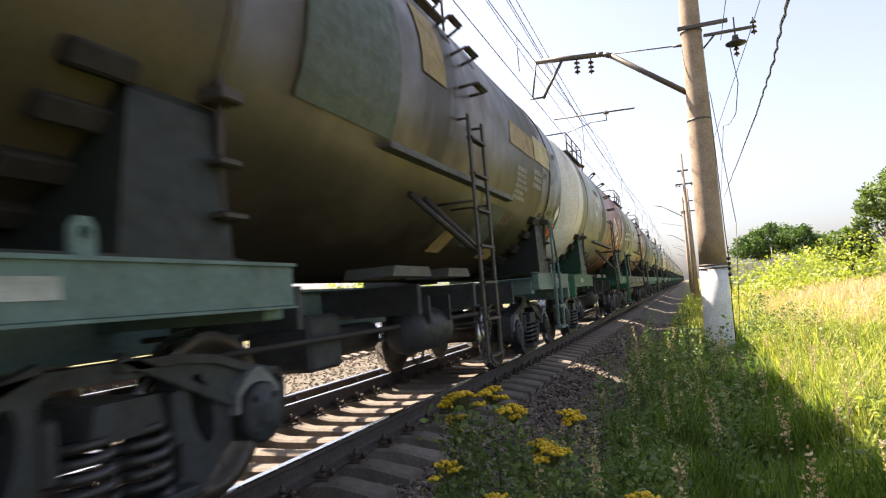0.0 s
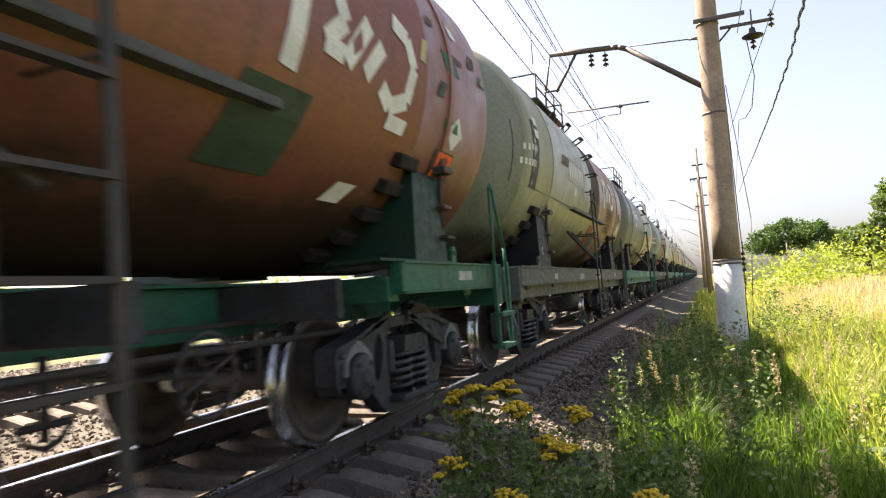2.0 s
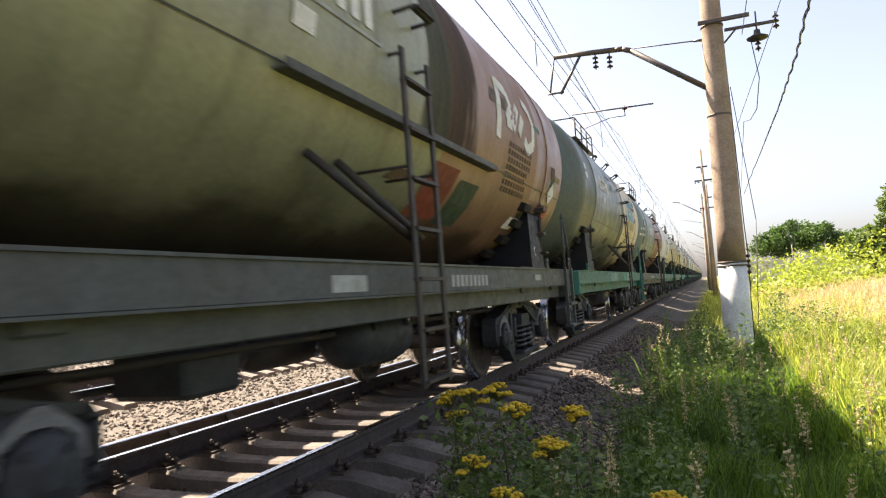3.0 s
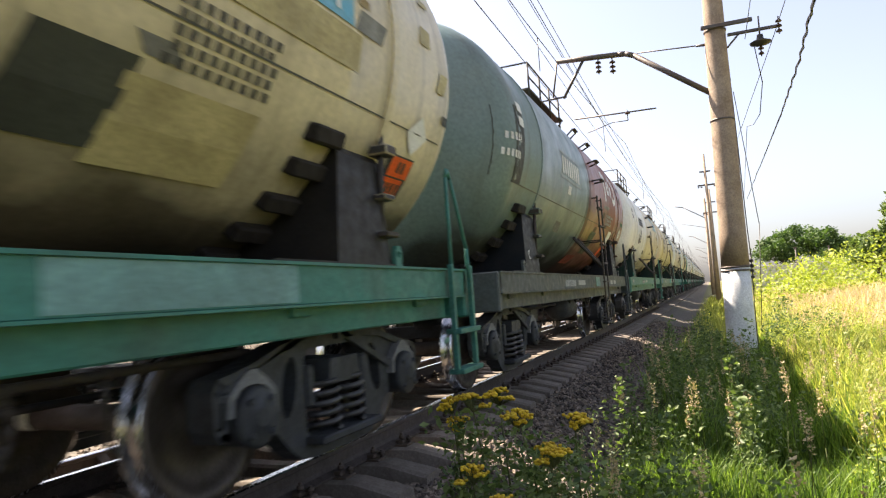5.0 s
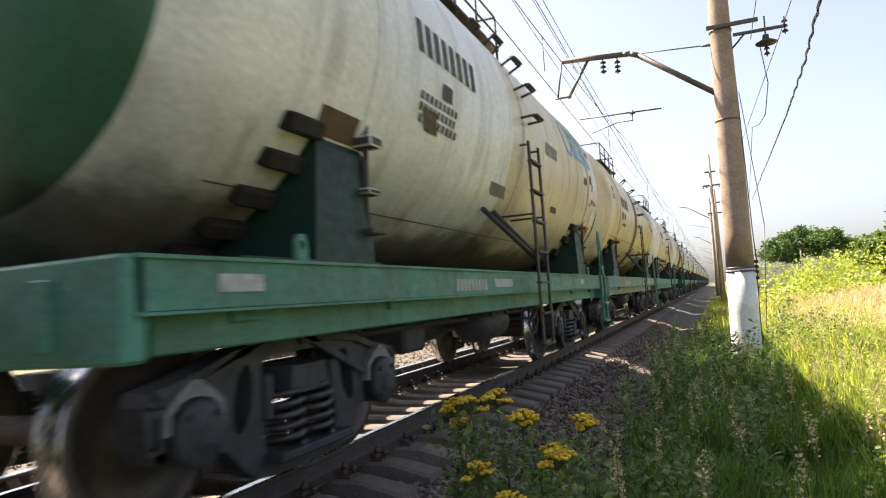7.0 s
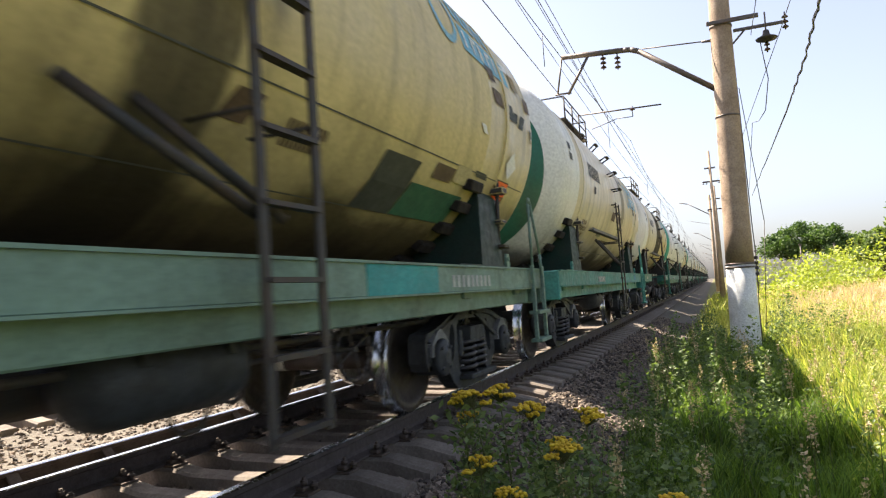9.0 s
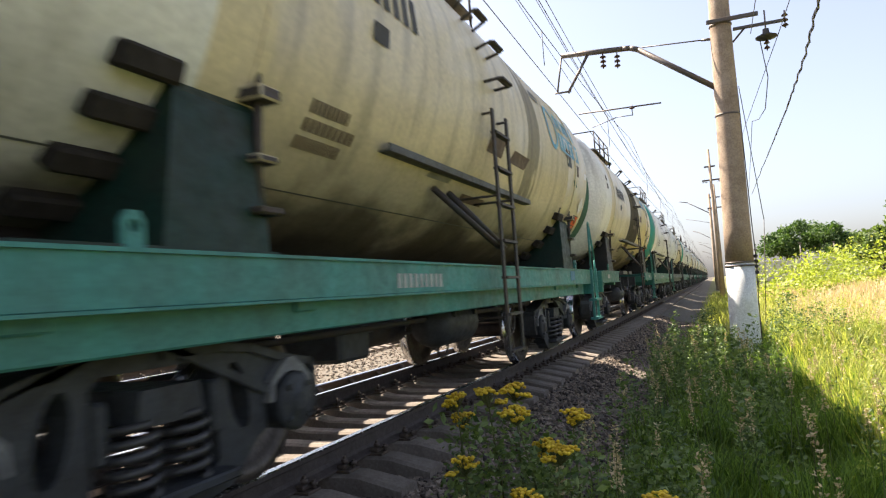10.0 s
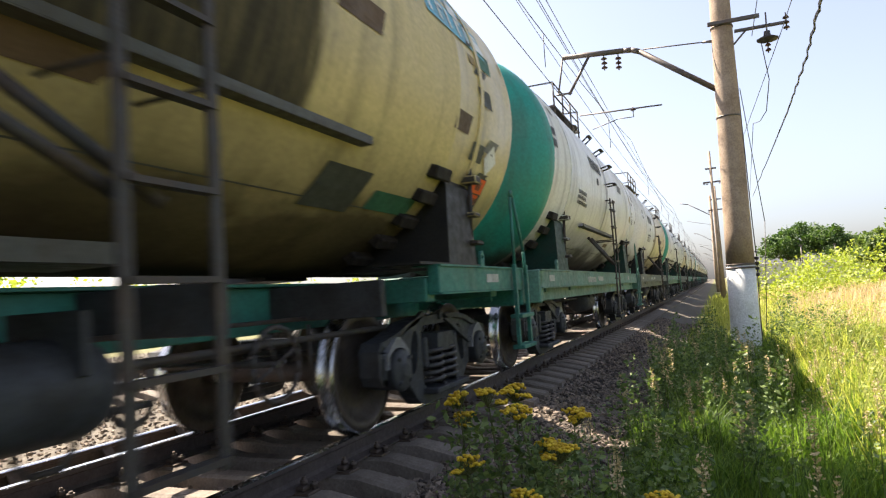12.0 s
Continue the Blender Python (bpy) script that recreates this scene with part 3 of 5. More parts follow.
def ladder_meshes():
    """Upright side ladder from a low step to the tank's waist, and the looped footholds that lead on over its shoulder."""
    x = 1.70
    bm = bmesh.new()
    box(bm, x - 0.012, x + 0.012, -0.03, 0.03, 0.42, 2.72, 0.004)
    tube(bm, (x, 0, 1.9), (1.30, 0, 1.9), 0.012, 0.012, 5)
    tube(bm, (x, 0, 2.68), (1.58, 0, 2.68), 0.014, 0.014, 5)
    stile = shared_part("stile", bm, [M["iron"]])
    bm = bmesh.new()
    box(bm, -0.03, 0.03, -0.22, 0.22, -0.012, 0.012)
    step = shared_part("rung", bm, [M["iron"]])
    spots = [(x, z) for z in (0.46, 0.80, 1.14, 1.48, 1.82, 2.16, 2.50)]
    holds = []
    for a in (4, 16, 28, 40, 52, 64):
        bm = bmesh.new()
        ca, sa = math.cos(radians(a)), math.sin(radians(a))
        for lift, wide in ((0.16, 0.16),):
            p0, p1 = on_tank(-wide, a, 0.0), on_tank(wide, a, 0.0)
            q0, q1 = on_tank(-wide, a, lift), on_tank(wide, a, lift)
            path_tube(bm, [p0, q0, q1, p1], 0.016, 6)
        box(bm, q0.x - 0.035, q0.x + 0.035, -0.15, 0.15, q0.z - 0.008, q0.z + 0.012)
        holds.append(shared_part("foothold", bm, [M["iron"]]))
    return stile, step, spots, holds


TANK = tank_mesh()


def shared_part(name, bm, mats):
    me = bpy.data.meshes.new(name)
    bm.normal_update()
    bm.to_mesh(me)
    bm.free()
    for m in mats:
        me.materials.append(m)
    return me


# rear colour begins; oil from, to, strength
SPLIT = {"a": 6.9, "b": 6.15, "c": 6.45, "d": 6.75, "e": 6.05}
TAIL = {"a": (0.06, 0.055, 0.04), "b": (0.07, 0.085, 0.07), "c": (0.20, 0.21, 0.17), "d": (0.26, 0.25, 0.22), "e": (0.12, 0.15, 0.14), "g": (0.24, 0.22, 0.16),
        "h": (0.40, 0.40, 0.36), "i": (0.22, 0.20, 0.15)}
OIL = {"a": (4.9, 5.6, 0.5), "b": (5.1, 5.9, 0.6), "c": (5.95, 7.15, 0.85), "d": (6.6, 7.2, 0.75), "e": (5.95, 6.3, 0.55), "f": (5.9, 6.1, 0.3),
       "g": (5.25, 6.0, 0.8), "h": (7.35, 7.7, 0.6), "i": (5.45, 7.35, 0.95), "j": (5.9, 6.15, 0.5), "k": (5.6, 6.2, 0.6)}
SHELF = {"a": (4.25, 7.85, -27), "b": (4.1, 7.73, -31), "c": (4.1, 7.78, -23.3), "h": (3.86, 7.66, -31.5), "i": (4.44, 8.15, -31.7), "j": (3.9, 7.6, -31.5)}
SEAMS = {"c": (-21.5,), "e": (-21.8,), "g": (-26.5, -47.2), "d": (-22.0,), "a": (), "b": ()}
LADDER = {"a": 0.0, "b": 0.29, "c": -0.40, "d": 0.68, "e": 0.62, "g": 0.12, "h": -0.09, "i": 0.24}
HAZARD = {"a": (10.85, -35), "b": (10.15, -30), "c": (10.4, -33), "d": (10.5, -35), "e": (10.45, -34.5), "g": (10.25, -31.5), "h": (10.65, -33), "i": (10.4, -33.5)}
EMBLEM = {"b": (7.75, -11), "c": (7.83, 1), "e": (8.05, 8), "d": (7.45, -6.5), "f": (8.4, 8), "g": (8.25, 11), "h": (8.35, 2), "i": (8.3, 13)}
# painted figures: from, to, lowest and highest angle
NUMBER = {"b": (3.4, 4.65, 0, 9), "c": (3.72, 5.1, -5, 4), "e": (3.72, 5.1, -5, 4.5), "g": (2.72, 4.05, 0.5, 9.5), "i": (2.88, 4.2, 1.5, 10), "h": (3.0, 4.2, 1, 10),
          "f": (3.05, 4.35, -1, 8), "j": (4.35, 5.55, 8, 16)}
# small lettering: from, to, highest and lowest angle, lines, colour
LINES = {"a": ((8.0, 8.67, -9.4, -25, 6, "faded"), (8.9, 9.5, -6, -16, 3, "faded"), (3.16, 3.9, -5, -12.5, 2, "faded")),
         "b": ((3.1, 4.4, -16.6, -24.5, 2, "faded"),), "c": ((8.24, 9.3, -8.4, -29, 7, "patch_brown"),),
         "d": ((8.12, 8.97, -18, -30, 5, "black"),), "e": ((8.15, 9.2, -12, -20.5, 3, "faded"),),
         "h": ((2.9, 3.55, -26, -38, 3, "patch_brown"),), "i": ((4.95, 5.5, -36, -43, 2, "patch_brown"),), "g": ((6.45, 7.0, -31, -38, 2, "patch_brown"),)}
# plates and blotches on the side sill: from, to, lowest, highest, paint
SILL = {"long": ((0.95, 1.25, 1.12, 1.20, "faded"), (4.8, 5.4, 1.11, 1.19, "faded"), (9.2, 9.5, 1.12, 1.2, "faded")),
        "short": ((1.2, 1.5, 1.12, 1.20, "faded"), (10.2, 10.55, 1.12, 1.20, "faded")),
        "c": ((4.53, 4.94, 1.08, 1.18, "faded"), (9.3, 9.6, 1.12, 1.19, "faded"), (2.4, 2.6, 1.1, 1.18, "faded")),
        "d": ((4.3, 5.6, 1.06, 1.25, "sill_pale"), (6.69, 7.03, 1.06, 1.25, "sill_teal"), (7.5, 8.92, 1.06, 1.25, "sill_pale")),
        "e": ((4.79, 5.42, 1.10, 1.18, "faded"), (6.57, 7.07, 1.07, 1.24, "sill_pale"), (8.5, 8.8, 1.1, 1.18, "faded"), (9.0, 9.3, 1.1, 1.18, "faded")),
        "g": ((1.15, 1.49, 1.06, 1.25, "sill_blue"), (7.05, 8.18, 1.05, 1.252, "sill_teal"), (3.2, 3.45, 1.08, 1.19, "faded"), (3.6, 4.0, 1.08, 1.19, "faded")),
        "h": ((9.6, 9.9, 1.1, 1.24, "sill_blue"),)}
FIGURES = {"c": (6.42, 7.43, 9), "g": (8.48, 9.5, 9), "d": (7.7, 8.8, 9)}
# repainted panels: from, to, lowest and highest angle, slant, paint
PANELS = {"a": ((6.35, 6.75, -57, -46, 0.0, "patch_ochre"), (7.6, 8.9, -2, 9, 0.1, "patch_ochre"), (8.95, 10.1, -1.5, 12, 0.1, "patch_straw"), (4.8, 5.35, -0.5, 24, 0.1, "patch_ochre"),
                (7.1, 7.85, -52, -30, 0.1, "patch_teal"), (8.1, 8.7, -58, -51, 0.0, "patch_ochre"), (3.05, 4.35, -24, 30, 0.0, "patch_teal")),
          "b": ((7.35, 7.95, -44, -25, 0.1, "patch_moss"), (8.6, 8.85, -47, -41, 0.1, "white"), (8.95, 9.25, -25, -21, 0.02, "white")),
          "c": ((6.99, 7.52, -47, -29.7, 0.12, "patch_moss"), (9.0, 9.35, -43, -37, 0.1, "white"), (6.3, 6.9, -46, -27, 0.1, "patch_rust")),
          "d": ((7.5, 7.98, -45, -29.6, 0.06, "patch_dark"), (7.97, 8.82, -47.5, -32, 0.02, "patch_straw"), (8.0, 9.6, -15.5, -7.5, 0.0, "patch_straw")),
          "e": ((6.87, 7.4, -45.5, -28, 0.12, "patch_moss"), (8.93, 9.36, -34, -23, 0.04, "white"), (8.75, 9.0, -45, -36.5, 0.06, "orange"), (6.1, 6.8, -56, -48, 0.1, "patch_rust")),
          "g": ((7.55, 8.14, -47, -29.8, 0.09, "patch_dark"), (8.16, 9.27, -47, -36, 0.06, "patch_green"), (8.5, 8.9, -33, -28, 0.03, "patch_brown"), (8.95, 9.3, -32, -26, 0.0, "patch_straw")),
          "i": ((7.82, 8.41, -49.3, -37, 0.05, "patch_dark"), (8.6, 9.3, -47, -41, 0.02, "patch_green"))}


def kit():
    """Meshes that all wagons share."""
    K = {}
    K["strap"] = []
    for y in STRAPS:
        bm = bmesh.new()
        hoop(bm, y, 0.085, -28, 208, 0.014)
        for s in (-1, 1):
            # tightening bolt at the strap's foot
            x = s * TANK_R * math.cos(radians(28)) + s * 0.02
            z = TANK_Z - TANK_R * math.sin(radians(28))
            tube(bm, (x, y, z + 0.06), (x - s * 0.04, y, z - 0.70), 0.022, 0.022, 8, 1)
            box(bm, x - 0.08, x + 0.08, y - 0.08, y + 0.08, z - 0.10, z - 0.03, 0.01, 1)
            box(bm, x - 0.09, x + 0.05, y - 0.08, y + 0.08, z - 0.41, z - 0.37, 0.01, 1)
            box(bm, x - 0.09, x + 0.06, y - 0.09, y + 0.09, z - 0.67, z - 0.63, 0.01, 1)
        K["strap"].append(bm)
    # ladder
    K["ladder"] = ladder_meshes()
    # top platform with rails and hatch
    bm = bmesh.new()
    top = TANK_Z + TANK_R
    for x in (-0.62, 0.62):
        box(bm, x - 0.28, x + 0.28, 4.6, 7.2, top + 0.02, top + 0.06, 0.005)
        for y in (4.7, 5.9, 7.1):
            tube(bm, (x, y, top + 0.02), (x * 0.9, y, TANK_Z + math.sqrt(TANK_R ** 2 - (0.9 * x) ** 2)), 0.025, 0.025, 6)
    for x in (-0.88, 0.88):
        for y in (4.65, 5.5, 6.3, 7.15):
            tube(bm, (x, y, top - 0.15), (x, y, top + 0.52), 0.018, 0.018, 6)
        for z in (0.27, 0.52):
            tube(bm, (x, 4.65, top + z), (x, 7.15, top + z), 0.016, 0.016, 6)
    for y in (4.65, 7.15):
        tube(bm, (-0.88, y, top + 0.52), (0.88, y, top + 0.52), 0.016, 0.016, 6)
    K["platform"] = shared_part("platform", bm, [M["iron"]])
    bm = bmesh.new()
    lathe(bm, [(top - 0.2, 0.36), (top + 0.14, 0.36), (top + 0.15, 0.42), (top + 0.20, 0.42), (top + 0.28, 0.25), (top + 0.30, 0.05)], "z", 20, (0, 5.6, 0))
    tube(bm, (0, 6.5, top - 0.02), (0, 6.5, top + 0.22), 0.09, 0.09, 10)
    tube(bm, (0, 6.5, top + 0.2), (0, 6.5, top + 0.26), 0.13, 0.13, 10)
    K["hatch"] = shared_part("hatch", bm, [M["iron"]])
    # centre sill, brake gear, air reservoir
    bm = bmesh.new()
    box(bm, -0.24, 0.24, 0.55, LENGTH - 0.55, 0.82, 1.18, 0.01)
    box(bm, -0.34, 0.34, 0.55, LENGTH - 0.55, 1.18, 1.20)
    K["centre"] = bm
    bm = bmesh.new()
    lathe(bm, [(5.05, 0.05), (5.08, 0.11), (5.13, 0.14), (5.75, 0.14), (5.80, 0.11), (5.83, 0.05)], "y", 16, (0.45, 0, 0.72))
    lathe(bm, [(6.5, 0.05), (6.5, 0.15), (6.8, 0.15), (6.85, 0.08), (7.0, 0.06)], "y", 16, (-0.2, 0, 0.74))
    tube(bm, (0.1, 3.0, 0.70), (0.1, 9.0, 0.70), 0.02, 0.02, 6)
    tube(bm, (0.55, 2.8, 0.92), (0.55, 9.4, 0.92), 0.018, 0.018, 6)
    tube(bm, (0.30, 7.2, 0.42), (0.30, 7.2, 0.85), 0.028, 0.028, 6)
    tube(bm, (0.30, 7.05, 0.50), (0.30, 7.35, 0.50), 0.022, 0.022, 6)
    path_tube(bm, [(0.30, 7.05, 0.50), (0.30, 7.10, 0.42), (0.30, 7.2, 0.38), (0.30, 7.30, 0.42), (0.30, 7.35, 0.50)], 0.018, 6)
    K["brake"] = shared_part("brake_gear", bm, [M["iron"]])
    bm = bmesh.new()
    lathe(bm, [(4.25, 0.03), (4.28, 0.12), (4.34, 0.19), (4.42, 0.215), (5.15, 0.215), (5.22, 0.19), (5.28, 0.12), (5.30, 0.03)], "y", 20, (0.95, 0, 0.74))
    for y in (4.5, 5.05):
        box(bm, 0.72, 1.18, y - 0.02, y + 0.02, 0.80, 1.06, 0.005)
    K["reservoir"] = shared_part("air_reservoir", bm, [M["bogie"]])
    # levers, rods, hand brake wheel and hose loops that hang under the frame
    K["under"] = []
    bm = bmesh.new()
    box(bm, 0.30, 0.86, 4.05, 4.52, 0.56, 0.98, 0.03)
    tube(bm, (0.58, 4.52, 0.76), (0.58, 4.78, 0.76), 0.15, 0.12, 14)
    tube(bm, (0.58, 4.78, 0.76), (0.58, 5.05, 0.76), 0.03, 0.03, 8)
    K["under"].append(("brake_cylinder", shared_part("brake_cylinder", bm, [M["bogie"]])))
    # the thick rod at x = -1.02 is added, unseen, to shade the sleepers
    for z, x, rad in ((0.80, 0.95, 0.024), (0.88, -0.62, 0.024), (0.62, 0.18, 0.024), (1.0, -1.02, 0.05)):
        bm = bmesh.new()
        tube(bm, (x, 2.9, z), (x, 9.2, z), rad, rad, 6)
        K["under"].append(("brake_rod", shared_part("brake_rod", bm, [M["iron"]])))
    for y in (3.3, 6.35, 8.55):
        bm = bmesh.new()
        path_tube(bm, [(0.72, y - 0.15, 0.88), (0.72, y - 0.14, 0.44), (0.72, y - 0.08, 0.37), (0.72, y + 0.08, 0.37), (0.72, y + 0.14, 0.44), (0.72, y + 0.15, 0.88)], 0.016, 6)
        K["under"].append(("safety_loop", shared_part("safety_loop", bm, [M["iron"]])))
    bm = bmesh.new()
    rim = [(1.16, 7.42 + 0.21 * math.cos(k * math.tau / 18), 0.70 + 0.21 * math.sin(k * math.tau / 18)) for k in range(19)]
    path_tube(bm, rim, 0.016, 6)
    for k in range(4):
        a = k * math.pi / 2 + 0.4
        tube(bm, (1.16, 7.42, 0.70), (1.16, 7.42 + 0.21 * math.cos(a), 0.70 + 0.21 * math.sin(a)), 0.010, 0.010, 5)
    tube(bm, (1.18, 7.42, 0.70), (0.30, 7.42, 0.70), 0.02, 0.02, 6)
    K["under"].append(("brake_wheel", shared_part("brake_wheel", bm, [M["iron"]])))
    for ya, yb in ((3.35, 3.42), (5.28, 5.36), (6.9, 6.98), (8.6, 8.68)):
        bm = bmesh.new()
        box(bm, -1.22, 1.22, ya, yb, 0.90, 1.17, 0.006)
        K["under"].append(("cross_member", shared_part("cross_member", bm, [M["bogie"]])))
    # coupler
    bm = bmesh.new()
    box(bm, -0.09, 0.09, 0.16, 0.62, 0.95, 1.14, 0.015)
    plate(bm, [[(0.17, 0.93), (-0.12, 0.93), (-0.16, 1.0), (-0.16, 1.12), (-0.12, 1.17), (0.17, 1.17)]], -0.20, 0.06)
    box(bm, 0.05, 0.19, -0.10, 0.17, 0.97, 1.13, 0.02)
    K["coupler"] = shared_part("coupler", bm, [M["iron"]])
    # corner steps with a handrail at the rear end
    st = []
    for yy in (LENGTH - 1.16, LENGTH - 0.72):
        bm = bmesh.new()
        box(bm, 1.52, 1.56, yy - 0.025, yy + 0.025, 0.42, 1.3, 0.004)
        st.append(("step_post", bm))
    for z in (0.44, 0.76):
        bm = bmesh.new()
        box(bm, 1.47, 1.60, LENGTH - 1.18, LENGTH - 0.70, z - 0.02, z + 0.02, 0.004)
        st.append(("step_tread", bm))
    bm = bmesh.new()
    path_tube(bm, [(1.54, LENGTH - 1.14, 1.2), (1.54, LENGTH - 1.14, 2.02), (1.54, LENGTH - 1.10, 2.09), (1.54, LENGTH - 1.04, 2.02), (1.54, LENGTH - 0.76, 1.45), (1.54, LENGTH - 0.74, 1.2)], 0.017, 7)
    st.append(("handrail", bm))
    K["step"] = st
    # splash shelf: an angle iron along the side
    for key, (ya, yb, ang) in SHELF.items():
        bm = bmesh.new()
        p = on_tank(0, ang, 0)
        box(bm, p.x - 0.02, p.x + 0.09, ya, yb, p.z - 0.006, p.z + 0.006)
        box(bm, p.x + 0.082, p.x + 0.092, ya, yb, p.z, p.z + 0.05)
        K["shelf_" + key] = shared_part("splash_shelf", bm, [M["strap"]])
    # diagonal brace by the ladder
    bm = bmesh.new()
    for dy in (0.0, 0.35):
        a, b = on_tank(5.0 + dy, -36, 0.03), (1.66, 5.72 + dy * 0.5, 1.42)
        tube(bm, a, b, 0.028, 0.028, 6)
    K["brace"] = shared_part("brace", bm, [M["iron"]])
    # humped covers over the frame in the middle
    bm = bmesh.new()
    for ya, yb in ((4.35, 5.15), (5.55, 6.2)):
        plate(bm, [[(ya, 1.22), (ya + 0.06, 1.30), (yb - 0.06, 1.30), (yb, 1.22)]], 1.0, 1.42)
    K["cover"] = shared_part("frame_cover", bm, [M["strap"]])
    return K


K = kit()


def bars(bm, y0, y1, a0, a1, n, slant=0.0, lift=0.007, mat=0):
    """A row of upright bars that stands for a line of figures."""
    w = (y1 - y0) / n
    for k in range(n):
        skin_patch(bm, y0 + k * w, y0 + (k + 0.55) * w, a0, a1, lift, mat, slant)


def stroke(bm, pts, w, lift=0.008):
    """A painted band along points (y, angle) on the skin."""
    for (ya, aa), (yb, ab) in zip(pts, pts[1:]):
        d = math.hypot(yb - ya, radians(ab - aa) * TANK_R)
        if d < 1e-6:
            continue
        ny, na = -radians(ab - aa) * TANK_R / d, (yb - ya) / d
        h = w / 2
        hy, ha = ny * h, math.degrees(na * h / TANK_R)
        n = max(1, int(abs(ab - aa) / 7))
        prev = None
        for k in range(n + 1):
            y, a = ya + (yb - ya) * k / n, aa + (ab - aa) * k / n
            cur = (bm.verts.new(on_tank(y - hy, a - ha, lift, True)), bm.verts.new(on_tank(y + hy, a + ha, lift, True)))
            if prev:
                bm.faces.new((prev[0], cur[0], cur[1], prev[1]))
            prev = cur


def emblem_rail(bm, y=7.7, a=0.0):
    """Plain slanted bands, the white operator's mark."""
    def band(pts, w):
        stroke(bm, [(y + u, a + v) for u, v in pts], w)
    band([(0.0, -11), (0.06, 12)], 0.16)
    band([(0.05, 11), (0.40, 9.5), (0.50, 4.0), (0.30, -2.0)], 0.13)
    band([(0.30, -2.5), (0.52, -3.0)], 0.12)
    band([(0.56, -4.0), (0.80, 7.0)], 0.14)
    band([(0.80, -4.5), (1.00, 4.0)], 0.13)
    band([(1.04, -5.0), (1.20, -8.5), (1.45, -5.0), (1.52, 4.0), (1.40, 10.5), (1.16, 12.5)], 0.13)


def emblem_blue(bm, y=8.4, a=8.0):
    """A ring and a slab with a row of plain bars over it."""
    ring = [(y + 0.30 + 0.27 * math.cos(k * math.tau / 16), a + 9 + 10.0 * math.sin(k * math.tau / 16)) for k in range(17)]
    stroke(bm, ring, 0.07)
    skin_patch(bm, y + 0.68, y + 2.05, a, a + 9.5, 0.008)
    for k in range(6):
        skin_patch(bm, y + 0.72 + k * 0.22, y + 0.86 + k * 0.22, a + 12, a + 20, 0.008)


def slab_bars(bm, y, a):
    for k in range(6):
        skin_patch(bm, y + 0.76 + k * 0.215, y + 0.81 + k * 0.215, a + 1.6, a + 8.0, 0.011)
        if k % 2:
            skin_patch(bm, y + 0.82 + k * 0.215, y + 0.90 + k * 0.215, a + 6.4, a + 8.0, 0.011)


W_, CREAM, YCREAM, OLIVE, KHAKI = (0.72, 0.72, 0.68), (0.62, 0.54, 0.36), (0.56, 0.46, 0.22), (0.11, 0.10, 0.055), (0.22, 0.235, 0.17)
GREY, REDBR, GREEN, TEAL, BROWN = (0.15, 0.215, 0.205), (0.24, 0.085, 0.055), (0.014, 0.12, 0.07), (0.02, 0.28, 0.22), (0.16, 0.10, 0.065)
DGREEN, STRIPE = (0.11, 0.135, 0.11), (0.10, 0.095, 0.085)
# cap, band, front, middle, rear, band end, frame paint, saddle paint, long sill, emblem, figures, label
KINDS = {
    "a": ((0.10, 0.06, 0.04), (0.10, 0.06, 0.04), (0.055, 0.042, 0.028), (0.035, 0.05, 0.04), (0.05, 0.048, 0.028), 1.0, (0.22, 0.36, 0.34), (0.05, 0.07, 0.06), False, "", "white", "grimy dark olive tank wagon with yellow patches and a turquoise frame"),
    "b": (GREEN, W_, KHAKI, DGREEN, REDBR, 1.75, (0.04, 0.22, 0.13), (0.03, 0.16, 0.09), False, "rail", "white", "grey-green tank wagon, green cap, white band and rust-red rear half"),
    "c": (KHAKI, KHAKI, (0.30, 0.305, 0.20), STRIPE, (0.30, 0.17, 0.11), 1.0, (0.14, 0.16, 0.16), (0.03, 0.04, 0.055), True, "rail", "white", "khaki tank wagon with a rust-brown rear half and grey frame"),
    "d": (DGREEN, DGREEN, DGREEN, STRIPE, CREAM, 1.0, (0.08, 0.34, 0.27), (0.05, 0.045, 0.04), True, "blue", "white", "dark green tank wagon with cream rear half and blue lettering"),
    "e": (GREY, GREY, GREY, STRIPE, REDBR, 1.0, (0.11, 0.14, 0.15), (0.025, 0.035, 0.05), True, "rail", "white", "blue-grey tank wagon with rust-red rear half and dark frame"),
    "f": (GREEN, W_, W_, (0.62, 0.58, 0.48), CREAM, 1.8, (0.12, 0.40, 0.30), (0.03, 0.13, 0.09), True, "blue", "black", "white tank wagon with a dark green cap and green frame"),
    "g": (GREEN, CREAM, YCREAM, STRIPE, YCREAM, 1.5, (0.28, 0.45, 0.36), (0.04, 0.12, 0.09), True, "blue", "black", "cream tank wagon with green cap, oil-stained waist and pale green frame"),
    "h": (GREEN, W_, CREAM, (0.55, 0.48, 0.34), (0.58, 0.50, 0.32), 2.0, (0.10, 0.45, 0.40), (0.03, 0.12, 0.09), True, "blue", "black", "cream tank wagon with green cap and turquoise frame"),
    "i": (GREEN, W_, CREAM, STRIPE, YCREAM, 1.9, (0.06, 0.32, 0.25), (0.06, 0.06, 0.055), False, "blue", "black", "cream-yellow tank wagon with green cap and black waist band"),
    "j": (TEAL, W_, W_, (0.5, 0.48, 0.44), W_, 1.9, (0.18, 0.42, 0.34), (0.03, 0.16, 0.11), True, "", "black", "white tank wagon with a turquoise cap"),
    "k": (W_, W_, W_, (0.45, 0.43, 0.38), CREAM, 1.6, (0.16, 0.2, 0.2), (0.05, 0.06, 0.06), True, "", "black", "dusty white tank wagon with a grey frame"),
}
